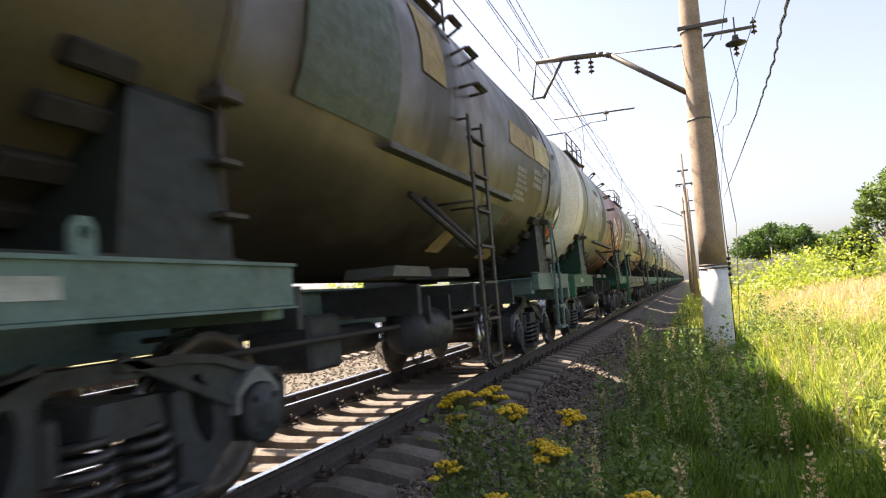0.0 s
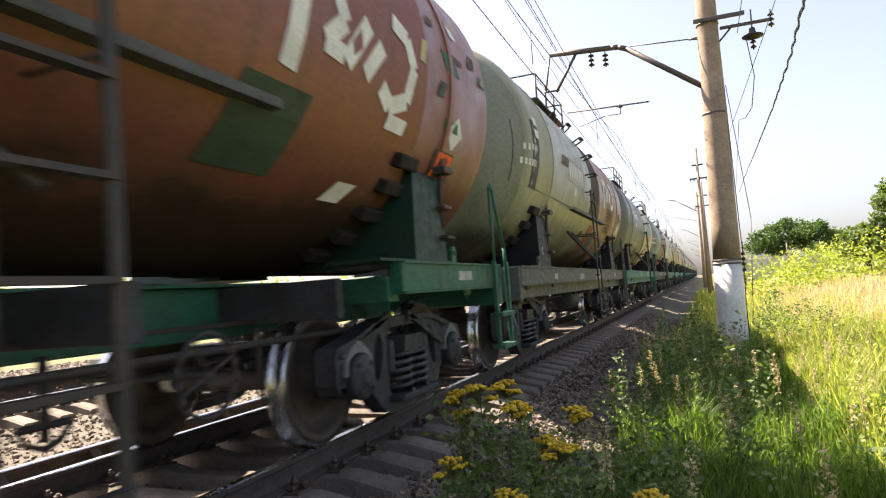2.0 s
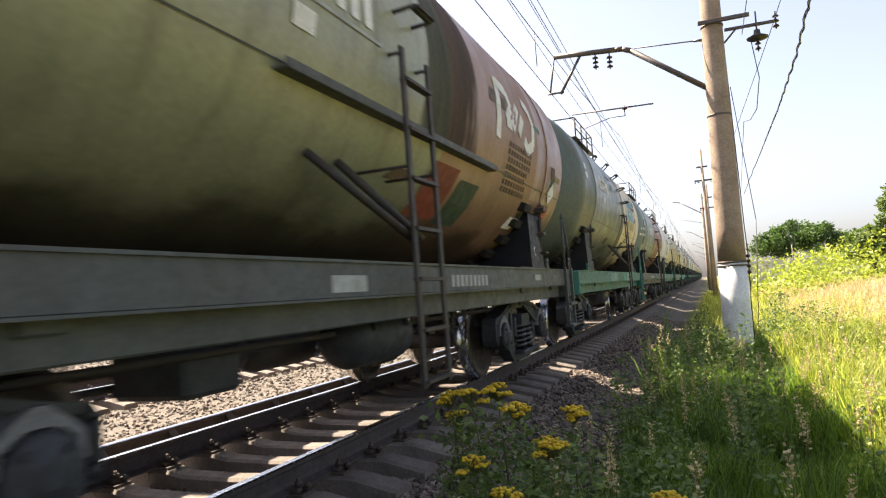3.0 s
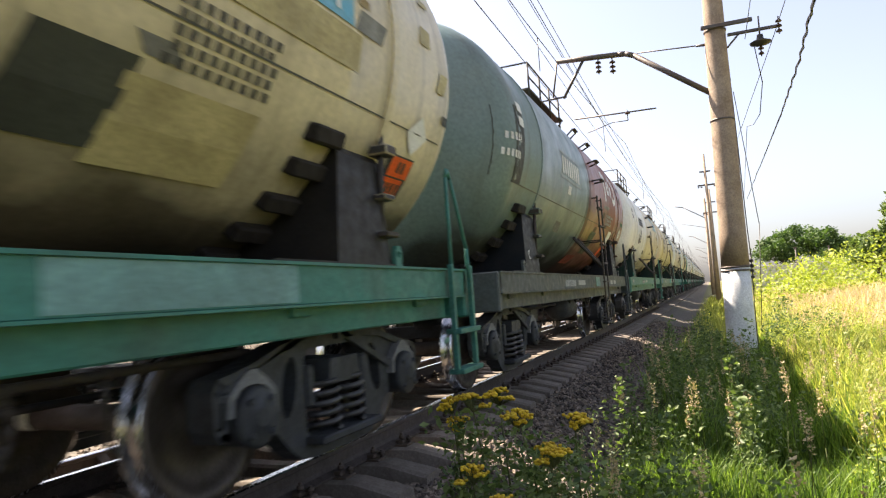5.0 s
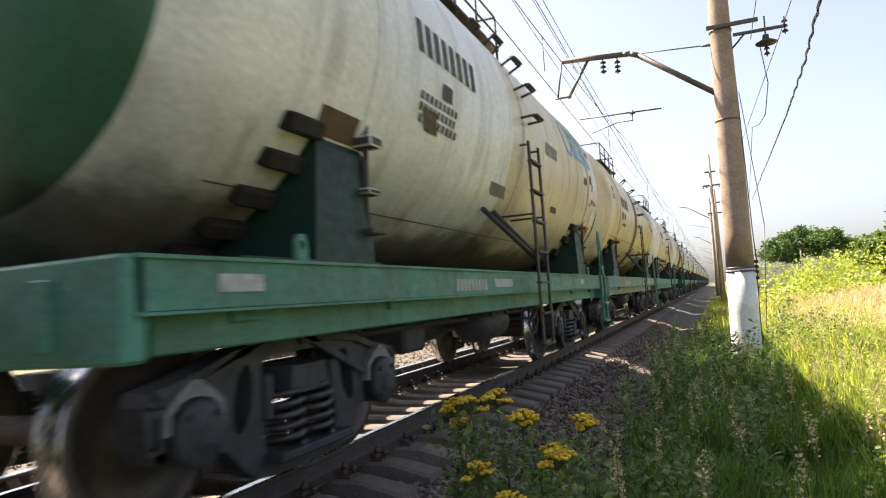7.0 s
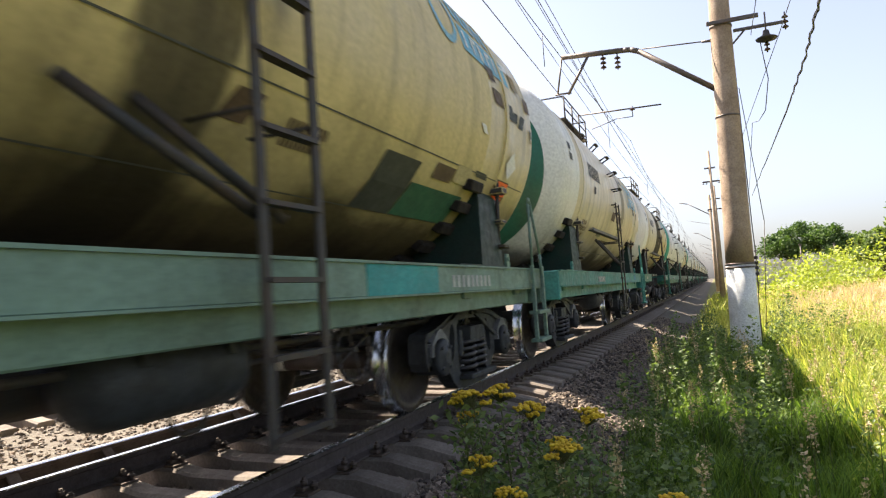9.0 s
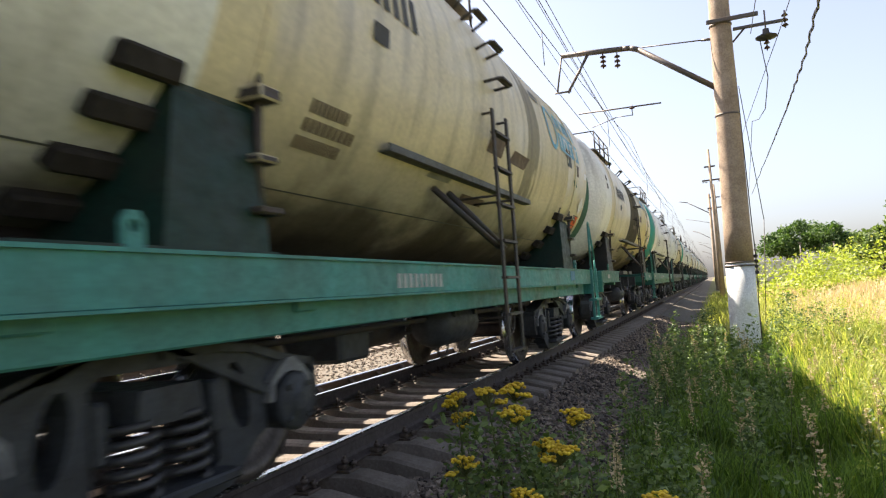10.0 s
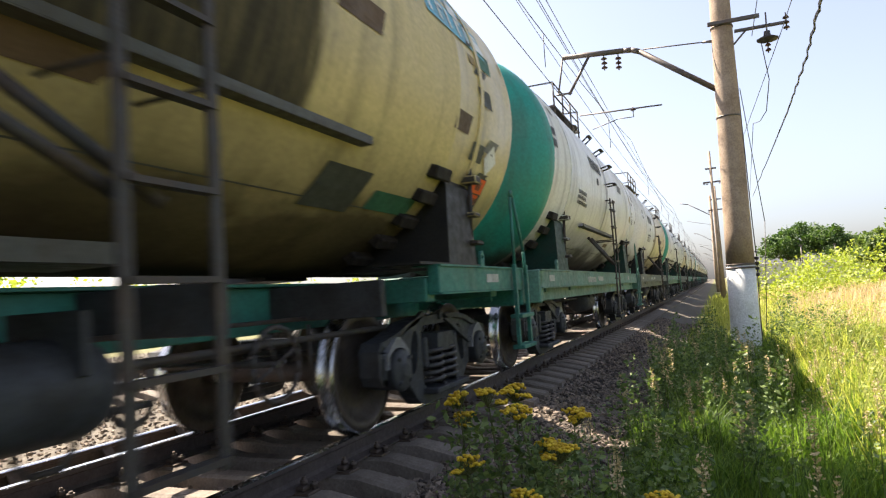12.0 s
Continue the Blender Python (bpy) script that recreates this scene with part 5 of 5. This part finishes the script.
# ---- greenery ----
def blades(name, spots, material, label, width=0.007, lean=0.35, kind="stuff", seed=1, parts=3):
    """Grass: bent tapering blades at (x, y, z, height)."""
    rs = np.random.RandomState(seed)
    sp = np.array(spots)
    n = len(sp)
    ang = rs.rand(n) * math.tau
    ln = (0.2 + rs.rand(n)) * lean * sp[:, 3]
    wd = width * (0.6 + 0.8 * rs.rand(n)) * (1 + 0.05 * np.hypot(sp[:, 0], sp[:, 1]))
    d = np.stack([np.cos(ang), np.sin(ang)], 1)
    s = np.stack([-np.sin(ang + 0.7), np.cos(ang + 0.7)], 1)
    vs = np.zeros((n, parts * 2 + 1, 3))
    for k in range(parts):
        f = k / parts
        c = sp[:, :2] + d * (ln * f * f)[:, None]
        w = wd * (1 - 0.55 * f)
        vs[:, 2 * k, :2] = c - s * w[:, None]
        vs[:, 2 * k + 1, :2] = c + s * w[:, None]
        vs[:, 2 * k, 2] = vs[:, 2 * k + 1, 2] = sp[:, 2] + sp[:, 3] * (f - 0.12 * f * f) - (0.03 if k == 0 else 0)
    vs[:, -1, :2] = sp[:, :2] + d * ln[:, None]
    vs[:, -1, 2] = sp[:, 2] + sp[:, 3] * 0.86
    m = parts * 2 + 1
    faces = []
    for i in range(n):
        o = i * m
        for k in range(parts - 1):
            faces.append((o + 2 * k, o + 2 * k + 1, o + 2 * k + 3, o + 2 * k + 2))
        faces.append((o + m - 3, o + m - 2, o + m - 1))
    ob = raw(name, vs.reshape(-1, 3).tolist(), faces, material)
    return tagged(ob, label, "grass", kind=kind)


def leafy(name, centres, material, label, leaf=0.05, kind="stuff", category="plants", seed=2, parent=None):
    """Many small pointed leaves at (x, y, z, size)."""
    rs = np.random.RandomState(seed)
    c = np.array(centres)
    n = len(c)
    a = rs.normal(size=(n, 3))
    a[:, 2] = np.abs(a[:, 2]) * 0.6
    a /= np.linalg.norm(a, axis=1)[:, None]
    b = rs.normal(size=(n, 3))
    b -= a * (a * b).sum(1)[:, None]
    b /= np.linalg.norm(b, axis=1)[:, None]
    L = (c[:, 3] * leaf * (0.6 + 0.8 * rs.rand(n)))[:, None]
    p = c[:, :3]
    nn = np.cross(a, b)
    v = np.stack([p, p + a * L * 0.5 + b * L * 0.28 + nn * L * 0.06, p + a * L, p + a * L * 0.5 - b * L * 0.28 + nn * L * 0.06], 1).reshape(-1, 3)
    faces = [(4 * i, 4 * i + 1, 4 * i + 2, 4 * i + 3) for i in range(n)]
    ob = raw(name, v.tolist(), faces, material, parent)
    return tagged(ob, label, category, kind=kind) if parent is None else ob


def scatter(n, x0, x1, y0, y1, h0, h1, rs, dens=None):
    out = []
    while len(out) < n:
        x, y = rs.uniform(x0, x1), rs.uniform(y0, y1)
        if dens and rs.random() > dens(x, y):
            continue
        if (x - 0.41) ** 2 + (y - 13) ** 2 < 0.09:
            continue
        tuft = 0.72 + 0.75 * max(-0.45, noise.noise((x * 1.1, y * 1.1, 17.0))) + 0.35 * noise.noise((x * 3.1, y * 3.1, 5.0))
        out.append((x, y, ground_z(x, y), rs.uniform(h0, h1) * tuft))
    return out


def edge(x, y):
    """Grass thins out towards the ballast."""
    e = -1.5 + 0.5 * max(0.0, min(1.0, (y - 3.2) / 2.6)) + 0.012 * y + 0.12 * math.sin(y * 1.7) + 0.08 * math.sin(y * 4.1)
    t = (x - e) / 0.5
    return max(0.0, min(1.0, t)) * (0.55 + 0.45 * noise.noise((x * 0.8, y * 0.8, 3.0)))


rs = random.Random(11)
near_grass = scatter(34000, -1.5, 2.4, 1.3, 8.0, 0.2, 0.6, rs, edge) + scatter(34000, -1.3, 5.0, 6.5, 17.0, 0.25, 0.68, rs, edge)
near_grass += scatter(16000, -1.4, 6.0, -6.0, 1.5, 0.15, 0.45, rs, edge)
blades("verge_grass", near_grass, M["grass"], "tall green grass on the verge beside the ballast", 0.0045, 0.45, seed=3)
far_grass = scatter(46000, -0.8, 22.0, 14.0, 60.0, 0.35, 0.75, rs, edge) + scatter(26000, 0.9, 6.5, 5.0, 16.0, 0.45, 0.85, rs, lambda x, y: 1.0 if x > 1.0 else 0.2)
blades("field_grass", far_grass, M["meadow"], "green meadow grass in the field", 0.007, 0.4, seed=4, parts=2)
dry = scatter(30000, 1.6, 24.0, 13.0, 46.0, 0.6, 1.15, rs, lambda x, y: min(1, max(0, (x - 1.2 - 0.02 * y) / 1.6)) * max(0.02, 0.5 + 0.9 * noise.noise((x * 0.25, y * 0.18, 8))))
blades("dry_grass", dry, M["dry"], "sun-bleached seeding grass in the field", 0.006, 0.3, seed=5, parts=2)


def weed_clump(rs, x, y, h, n, spread):
    z = ground_z(x, y)
    out = []
    for _ in range(n):
        f = rs.random()
        r = spread * (1 - 0.5 * f) * math.sqrt(rs.random())
        a = rs.random() * math.tau
        out.append((x + r * math.cos(a), y + r * math.sin(a), z + h * f, rs.uniform(0.6, 1.3)))
    return out


weeds = []
for _ in range(330):
    x, y = rs.uniform(-1.4, 3.5), rs.uniform(1.8, 16)
    if rs.random() < edge(x, y):
        weeds += weed_clump(rs, x, y, rs.uniform(0.25, 0.6), 46, 0.16)
herbs = []
for _ in range(70):
    x, y = rs.uniform(-1.0, 0.0), rs.uniform(4.5, 15)
    weeds += weed_clump(rs, x, y, rs.uniform(0.35, 0.85), 60, 0.13)
# tall weeds at the foot of the shoulder, with narrow leafy stems
for _ in range(46):
    x, y = rs.uniform(-0.85, 0.5), rs.uniform(5.0, 12.5)
    weeds += weed_clump(rs, x, y, rs.uniform(0.6, 1.1), 150, 0.085)
for _ in range(60):
    x, y = rs.uniform(-1.35, -0.2), rs.uniform(2.3, 4.6)
    weeds += weed_clump(rs, x, y, rs.uniform(0.35, 0.75), 60, 0.14)
for _ in range(420):
    x, y = rs.uniform(0.8, 9.0), rs.uniform(5, 24)
    if x < 0.8 + 0.02 * y:
        continue
    herbs += weed_clump(rs, x, y, rs.uniform(0.4, 0.95), 130, 0.28)
for dx, dy, h in ((0.55, 0.5, 0.9), (0.75, 0.9, 1.1), (1.0, 0.3, 0.9), (0.9, 1.5, 1.2), (1.3, 1.0, 1.0), (-0.45, -0.3, 0.7), (-0.75, 0.8, 0.9), (-0.6, 2.0, 1.0), (0.5, -0.6, 0.8), (1.5, 0.4, 0.9), (-0.5, -1.2, 0.8)):
    weeds += weed_clump(rs, 0.41 + dx, 13.0 + dy, h, 420, 0.3)
leafy("field_herbs", herbs, M["herb"], "sunlit yellow-green herbs in the field", 0.042, seed=12)
leafy("weeds", weeds, M["weed"], "leafy green weeds growing among the grass", 0.046, seed=6)

# bright shrub belt behind the field
shrubs = []
for _ in range(230):
    x, y = rs.uniform(2.0, 34), rs.uniform(34, 56)
    if x < 2.0 + (y - 38) * 0.05:
        continue
    h = rs.uniform(1.7, 2.9) * (0.85 if x < 6 else 1.05)
    shrubs += [(a, b, c, d * 2.6) for a, b, c, d in weed_clump(rs, x, y, h, 120, 0.9)]
leafy("shrubs", shrubs, M["bush"], "sunlit yellow-green shrubs behind the dry grass", 0.07, seed=7)


def make_tree(name, x, y, h, r, n, label, seed, leaf=0.28, mat="tree"):
    root = new(name)
    tagged(root, label, "tree", "trees beyond the field")
    root.location = (x, y, ground_z(x, y) - 0.05)
    r2 = random.Random(seed)
    bm = bmesh.new()
    tips = []
    def limb(p, d, length, rad, depth):
        q = p + d * length
        tube(bm, p, q, rad, rad * 0.65, 7)
        if depth == 0:
            tips.append(q)
            return
        for _ in range(4 if depth == 2 else 3):
            e = (d + Vector((r2.uniform(-1, 1), r2.uniform(-1, 1), r2.uniform(-0.2, 0.7))) * 0.75).normalized()
            limb(p.lerp(q, r2.uniform(0.55, 1)), e, length * r2.uniform(0.55, 0.8), rad * 0.55, depth - 1)
    limb(Vector((0, 0, 0)), Vector((r2.uniform(-0.05, 0.05), 0, 1)), h * 0.36, h * 0.022, 2)
    part("trunk", bm, M["bark"], root)
    cl = []
    for k in range(26):
        t = r2.choice(tips)
        a, b = r2.random() * math.tau, math.acos(r2.uniform(-0.5, 1))
        rr = r * r2.uniform(0.4, 1)
        cl.append((Vector((rr * math.cos(a) * math.sin(b), rr * math.sin(a) * math.sin(b), h * 0.62 + 0.36 * h * math.cos(b) * r2.uniform(0.5, 1))) + t * 0.15, r * r2.uniform(0.22, 0.42)))
    pts = []
    for _ in range(n):
        c, cr = r2.choice(cl)
        v = Vector((r2.gauss(0, 1), r2.gauss(0, 1), r2.gauss(0, 0.8))).normalized() * cr * r2.random() ** 0.35
        p = c + v
        if p.z < 0.08 * h:
            continue
        pts.append((p.x, p.y, p.z, r2.uniform(0.7, 1.3)))
    leafy("crown", pts, M[mat], "", leaf, seed=seed, parent=root)
    return root


for k, (x, y, h, r) in enumerate(((10.5, 118, 7.2, 3.4), (13.5, 122, 8.6, 4.0), (17.0, 119, 7.4, 3.6), (20.0, 124, 6.0, 3.0))):
    make_tree("tree", x, y, h, r, 5200, "dense dark green broadleaf tree beyond the field", 30 + k, 0.42)
for k, (x, y, h, r) in enumerate(((10.6, 42, 5.4, 1.9), (12.6, 45, 6.5, 2.4), (15.5, 47, 6.2, 2.4), (19.0, 50, 7.0, 2.6), (9.0, 44, 3.2, 1.3), (24, 55, 7.5, 3))):
    make_tree("young_tree", x, y, h, r, 6500, "young bright green tree at the edge of the field", 40 + k, 0.2, "weed")

# woodland strip on the other side of the line
wood = []
for _ in range(150):
    x, y = rs.uniform(-46, -30), rs.uniform(-6, 150)
    h = rs.uniform(2.5, 6)
    wood += [(a, b, c, d * 4.0) for a, b, c, d in weed_clump(rs, x, y, h, 120, 1.8)]
leafy("woodland", wood, M["bush"], "sunlit woodland edge beyond the second track", 0.09, seed=8)
verge2 = scatter(14000, -32, -24.5, 0, 60, 0.3, 0.9, rs)
blades("far_verge_grass", verge2, M["grass"], "sunlit grass beyond the second track", 0.012, 0.4, seed=9, parts=2)

# far wall and posts
fw = new("far_wall")
tagged(fw, "pale concrete wall far behind the shrubs", "wall")
bm = bmesh.new()
for k in range(30):
    box(bm, 4.4 + k * 3.0, 7.35 + k * 3.0, 96, 96.15, -0.6, 2.45, 0.02)
part("panel", bm, M["wall_far"], fw)
for x, y, z in ((6.6, 60, 3.2), (3.3, 60, 3.0), (11.2, 75, 3.6), (30, 110, 9)):
    fp = new("field_post")
    tagged(fp, "thin dark post standing behind the shrubs", "post", "posts beyond the field")
    fp.location = (x, y, ground_z(x, y))
    bm = bmesh.new()
    tube(bm, (0, 0, 0), (0, 0, z - ground_z(x, y)), 0.06, 0.05, 8)
    box(bm, -0.12, 0.12, -0.05, 0.05, z - ground_z(x, y) - 0.1, z - ground_z(x, y), 0.01)
    part("shaft", bm, M["galv"], fp)


def tansy(x, y, h, heads, seed, spread=0.10):
    root = new("tansy_plant")
    tagged(root, "tansy with flat yellow flower heads and feathery leaves", "wild flower", "tansy by the ballast")
    root.location = (x, y, ground_z(x, y))
    r2 = random.Random(seed)
    leaves = []
    for k in range(heads):
        a = r2.random() * math.tau
        tip = Vector((spread * 2.0 * math.cos(a) * r2.random(), spread * 2.0 * math.sin(a) * r2.random(), h * r2.uniform(0.80, 1.0)))
        foot = Vector((0.03 * math.cos(a), 0.03 * math.sin(a), 0))
        mid = foot.lerp(tip, 0.6) + Vector((0.02 * math.cos(a * 3), 0.02, 0))
        bm, fl = bmesh.new(), bmesh.new()
        tube(bm, foot, mid, 0.006, 0.005, 5)
        tube(bm, mid, tip, 0.005, 0.003, 5)
        for _ in range(430):
            f = r2.uniform(0.15, 0.95)
            p = foot.lerp(mid, f / 0.6) if f < 0.6 else mid.lerp(tip, (f - 0.6) / 0.4)
            leaves.append((p.x + r2.gauss(0, 0.055), p.y + r2.gauss(0, 0.055), p.z + r2.gauss(0, 0.02), r2.uniform(0.7, 1.5) * (1.25 - 0.5 * f)))
        lobes = [(Vector((0, 0, 0)), 0.045)] + [(Vector((r2.uniform(-0.055, 0.055), r2.uniform(-0.055, 0.055), r2.uniform(-0.05, 0.0))), r2.uniform(0.022, 0.036)) for _ in range(3)]
        for lo, lr in lobes:
            for _ in range(int(28 * lr / 0.045)):
                rr, b = lr * math.sqrt(r2.random()), r2.random() * math.tau
                c = tip + lo + Vector((rr * math.cos(b), rr * math.sin(b), 0.025 + r2.uniform(-0.008, 0.008) - rr * 0.2))
                lathe(fl, [(c.z - 0.007, 0.003), (c.z - 0.002, 0.0085), (c.z + 0.003, 0.008), (c.z + 0.006, 0.002)], "z", 6, (c.x, c.y, 0))
                tube(bm, tip - Vector((0, 0, 0.05)), (c.x, c.y, c.z - 0.004), 0.0012, 0.0012, 3, 0, False)
        st = part("stalk", bm, M["stem"], root)
        part("flower_head", fl, M["tansy"], st, "clustered yellow button flowers")
    leafy("foliage", leaves, M["weed"], "", 0.038, seed=seed, parent=root)
    return root


tansies = [tansy(-0.86, 2.8, 1.22, 2, 51), tansy(-1.08, 2.85, 1.18, 2, 52), tansy(-0.62, 2.75, 1.17, 3, 53), tansy(-0.98, 2.6, 1.03, 1, 54),
           tansy(-0.74, 2.55, 1.02, 1, 55), tansy(-0.34, 2.65, 0.84, 1, 56), tansy(-0.85, 2.4, 0.93, 1, 57)]


def seed_grass(x, y, h, seed):
    root = new("seeding_grass")
    tagged(root, "tall stalk of seeding grass with a feathery brown head", "grass", "seed heads on the verge")
    root.location = (x, y, ground_z(x, y))
    r2 = random.Random(seed)
    bm = bmesh.new()
    bend = Vector((r2.uniform(-0.08, 0.08), r2.uniform(-0.08, 0.08), h))
    tube(bm, (0, 0, 0), bend * 0.5, 0.003, 0.0025, 4)
    tube(bm, bend * 0.5, bend, 0.0025, 0.0015, 4)
    part("stalk", bm, M["stem"], root)
    pts = [(bend.x * f + r2.gauss(0, 0.007 * (1.25 - f) * 4), bend.y * f + r2.gauss(0, 0.007 * (1.25 - f) * 4), bend.z * f + r2.gauss(0, 0.005), r2.uniform(0.6, 1.2))
           for f in [r2.uniform(0.76, 1.02) for _ in range(70)]]
    leafy("seed_head", pts, M["seed"], "", 0.02, seed=seed, parent=root)
    return root


stalks = []
for k in range(120):
    x, y = rs.uniform(-0.9, 2.0), rs.uniform(2.2, 11.5)
    stalks.append(seed_grass(x, y, rs.uniform(0.6, 0.98), 100 + k))

litter = new("litter_scrap")
tagged(litter, "crumpled white scrap of paper lying in the weeds", "litter")
litter.location = (-0.62, 4.1, ground_z(-0.62, 4.1) + 0.02)
bm = bmesh.new()
bmesh.ops.create_icosphere(bm, subdivisions=2, radius=0.045)
for v in bm.verts:
    v.co *= 1 + 0.5 * noise.noise(v.co * 30)
    v.co.z *= 0.7
part("paper", bm, M["litter"], litter)


# ---- stones of the ballast ----
def stones(name, n, spots, label, seed):
    rs2 = np.random.RandomState(seed)
    base = np.array([(1, 0, 0), (-1, 0, 0), (0, 1, 0), (0, -1, 0), (0, 0, 1), (0, 0, -1)], float)
    tri = [(0, 2, 4), (2, 1, 4), (1, 3, 4), (3, 0, 4), (2, 0, 5), (1, 2, 5), (3, 1, 5), (0, 3, 5)]
    verts, faces = [], []
    for i, (x, y, z, s) in enumerate(spots):
        q, _ = np.linalg.qr(rs2.normal(size=(3, 3)))
        v = (base * (0.55 + 0.6 * rs2.rand(6, 1))) @ q * s * np.array((1, 1, 0.8))
        v += (x, y, z)
        verts.append(v)
        faces += [tuple(i * 6 + k for k in t) for t in tri]
    ob = raw(name, np.concatenate(verts).tolist(), faces, M["stone"])
    return tagged(ob, label, "stones", kind="stuff")


def stone_spots(n, x0, x1, y0, y1, rs2, size=(0.022, 0.048)):
    out = []
    for _ in range(n):
        x, y = rs2.uniform(x0, x1), y0 + (y1 - y0) * rs2.random() ** 1.6
        out.append((x, y, ground_z(x, y) + rs2.uniform(-0.005, 0.015), rs2.uniform(*size)))
    return out


stones("ballast_stones", 0, stone_spots(20000, -2.2, -0.35, 2.0, 26, rs), "grey-brown crushed stone of the ballast shoulder", 61)
stones("ballast_stones", 0, stone_spots(9000, -20.0, -12.0, 6, 40, rs, (0.03, 0.06)), "pale sunlit gravel beyond the second track", 64)
stones("ballast_stones", 0, stone_spots(11000, -4.9, -2.1, 2.0, 24, rs) + stone_spots(3500, -4.9, -0.8, -5.0, 2.0, rs), "crushed stone between the sleepers of the near track", 62)
stones("ballast_stones", 0, stone_spots(17000, -12.0, -4.9, 2.5, 34, rs, (0.022, 0.05)), "sunlit crushed stone between the two tracks", 63)

bm = bmesh.new()
for s in (-1, 1):
    v = [bm.verts.new(p) for p in ((s * 0.02, -0.05, -0.04), (s * 0.02, 0.05, -0.04), (s * 0.16, 0.05, -0.19), (s * 0.16, -0.05, -0.19),
                                   (s * 0.03, -0.05, -0.02), (s * 0.03, 0.05, -0.02), (s * 0.18, 0.05, -0.19), (s * 0.18, -0.05, -0.19))]
    for f in ((0, 1, 2, 3), (4, 7, 6, 5), (0, 4, 5, 1), (1, 5, 6, 2), (2, 6, 7, 3), (3, 7, 4, 0)):
        bm.faces.new([v[i] for i in f])
BRACKET = shared_part("rail_bracket", bm, [M["rail_side"]])
for k in range(40):
    shared("rail_bracket", BRACKET, spare, pose(0, 1.0 + 0.9 * k, 0))

# ---- sleepers and fastenings, piece by piece ----
for root, count in ((track, 280), (track_far, 150)):
    for k in range(count):
        y = -1.86 + k * PITCH
        sl = shared("sleeper", SLEEPER, root, pose(0, y, 0, 0, 0, 0.4 * math.sin(k * 2.3)))
        if k < 75:
            for s in (-1, 1):
                shared("fastening", FASTENING, sl, pose(s * HALF, 0, 0))


# ---- what moves ----
def motions():
    times = [0.5 * k for k in range(25)]
    for wagon, front in wagons:
        walk(wagon, [(t, pose(AXIS, front - SPEED * t, 0)) for t in times])
    per = 360.0 / (math.tau * WHEEL_R)
    steps = [k / 15 for k in range(181)]
    for ws, dy in wheelsets:
        walk(ws, [(t, pose(0, dy, WHEEL_R, SPEED * t * per)) for t in steps])
    r2 = random.Random(5)
    for k, plant in enumerate(tansies + stalks[:24]):
        x, y, z = plant.location
        ph, amp = r2.random() * 6.28, 2.2 if k < len(tansies) else 4.0
        walk(plant, [(t, pose(x, y, z, amp * math.sin(4.1 * t + ph) - 1.5, amp * math.sin(3.3 * t + 1.7 * ph) - 2.0, 0)) for t in [0.25 * j for j in range(49)]])


motions()
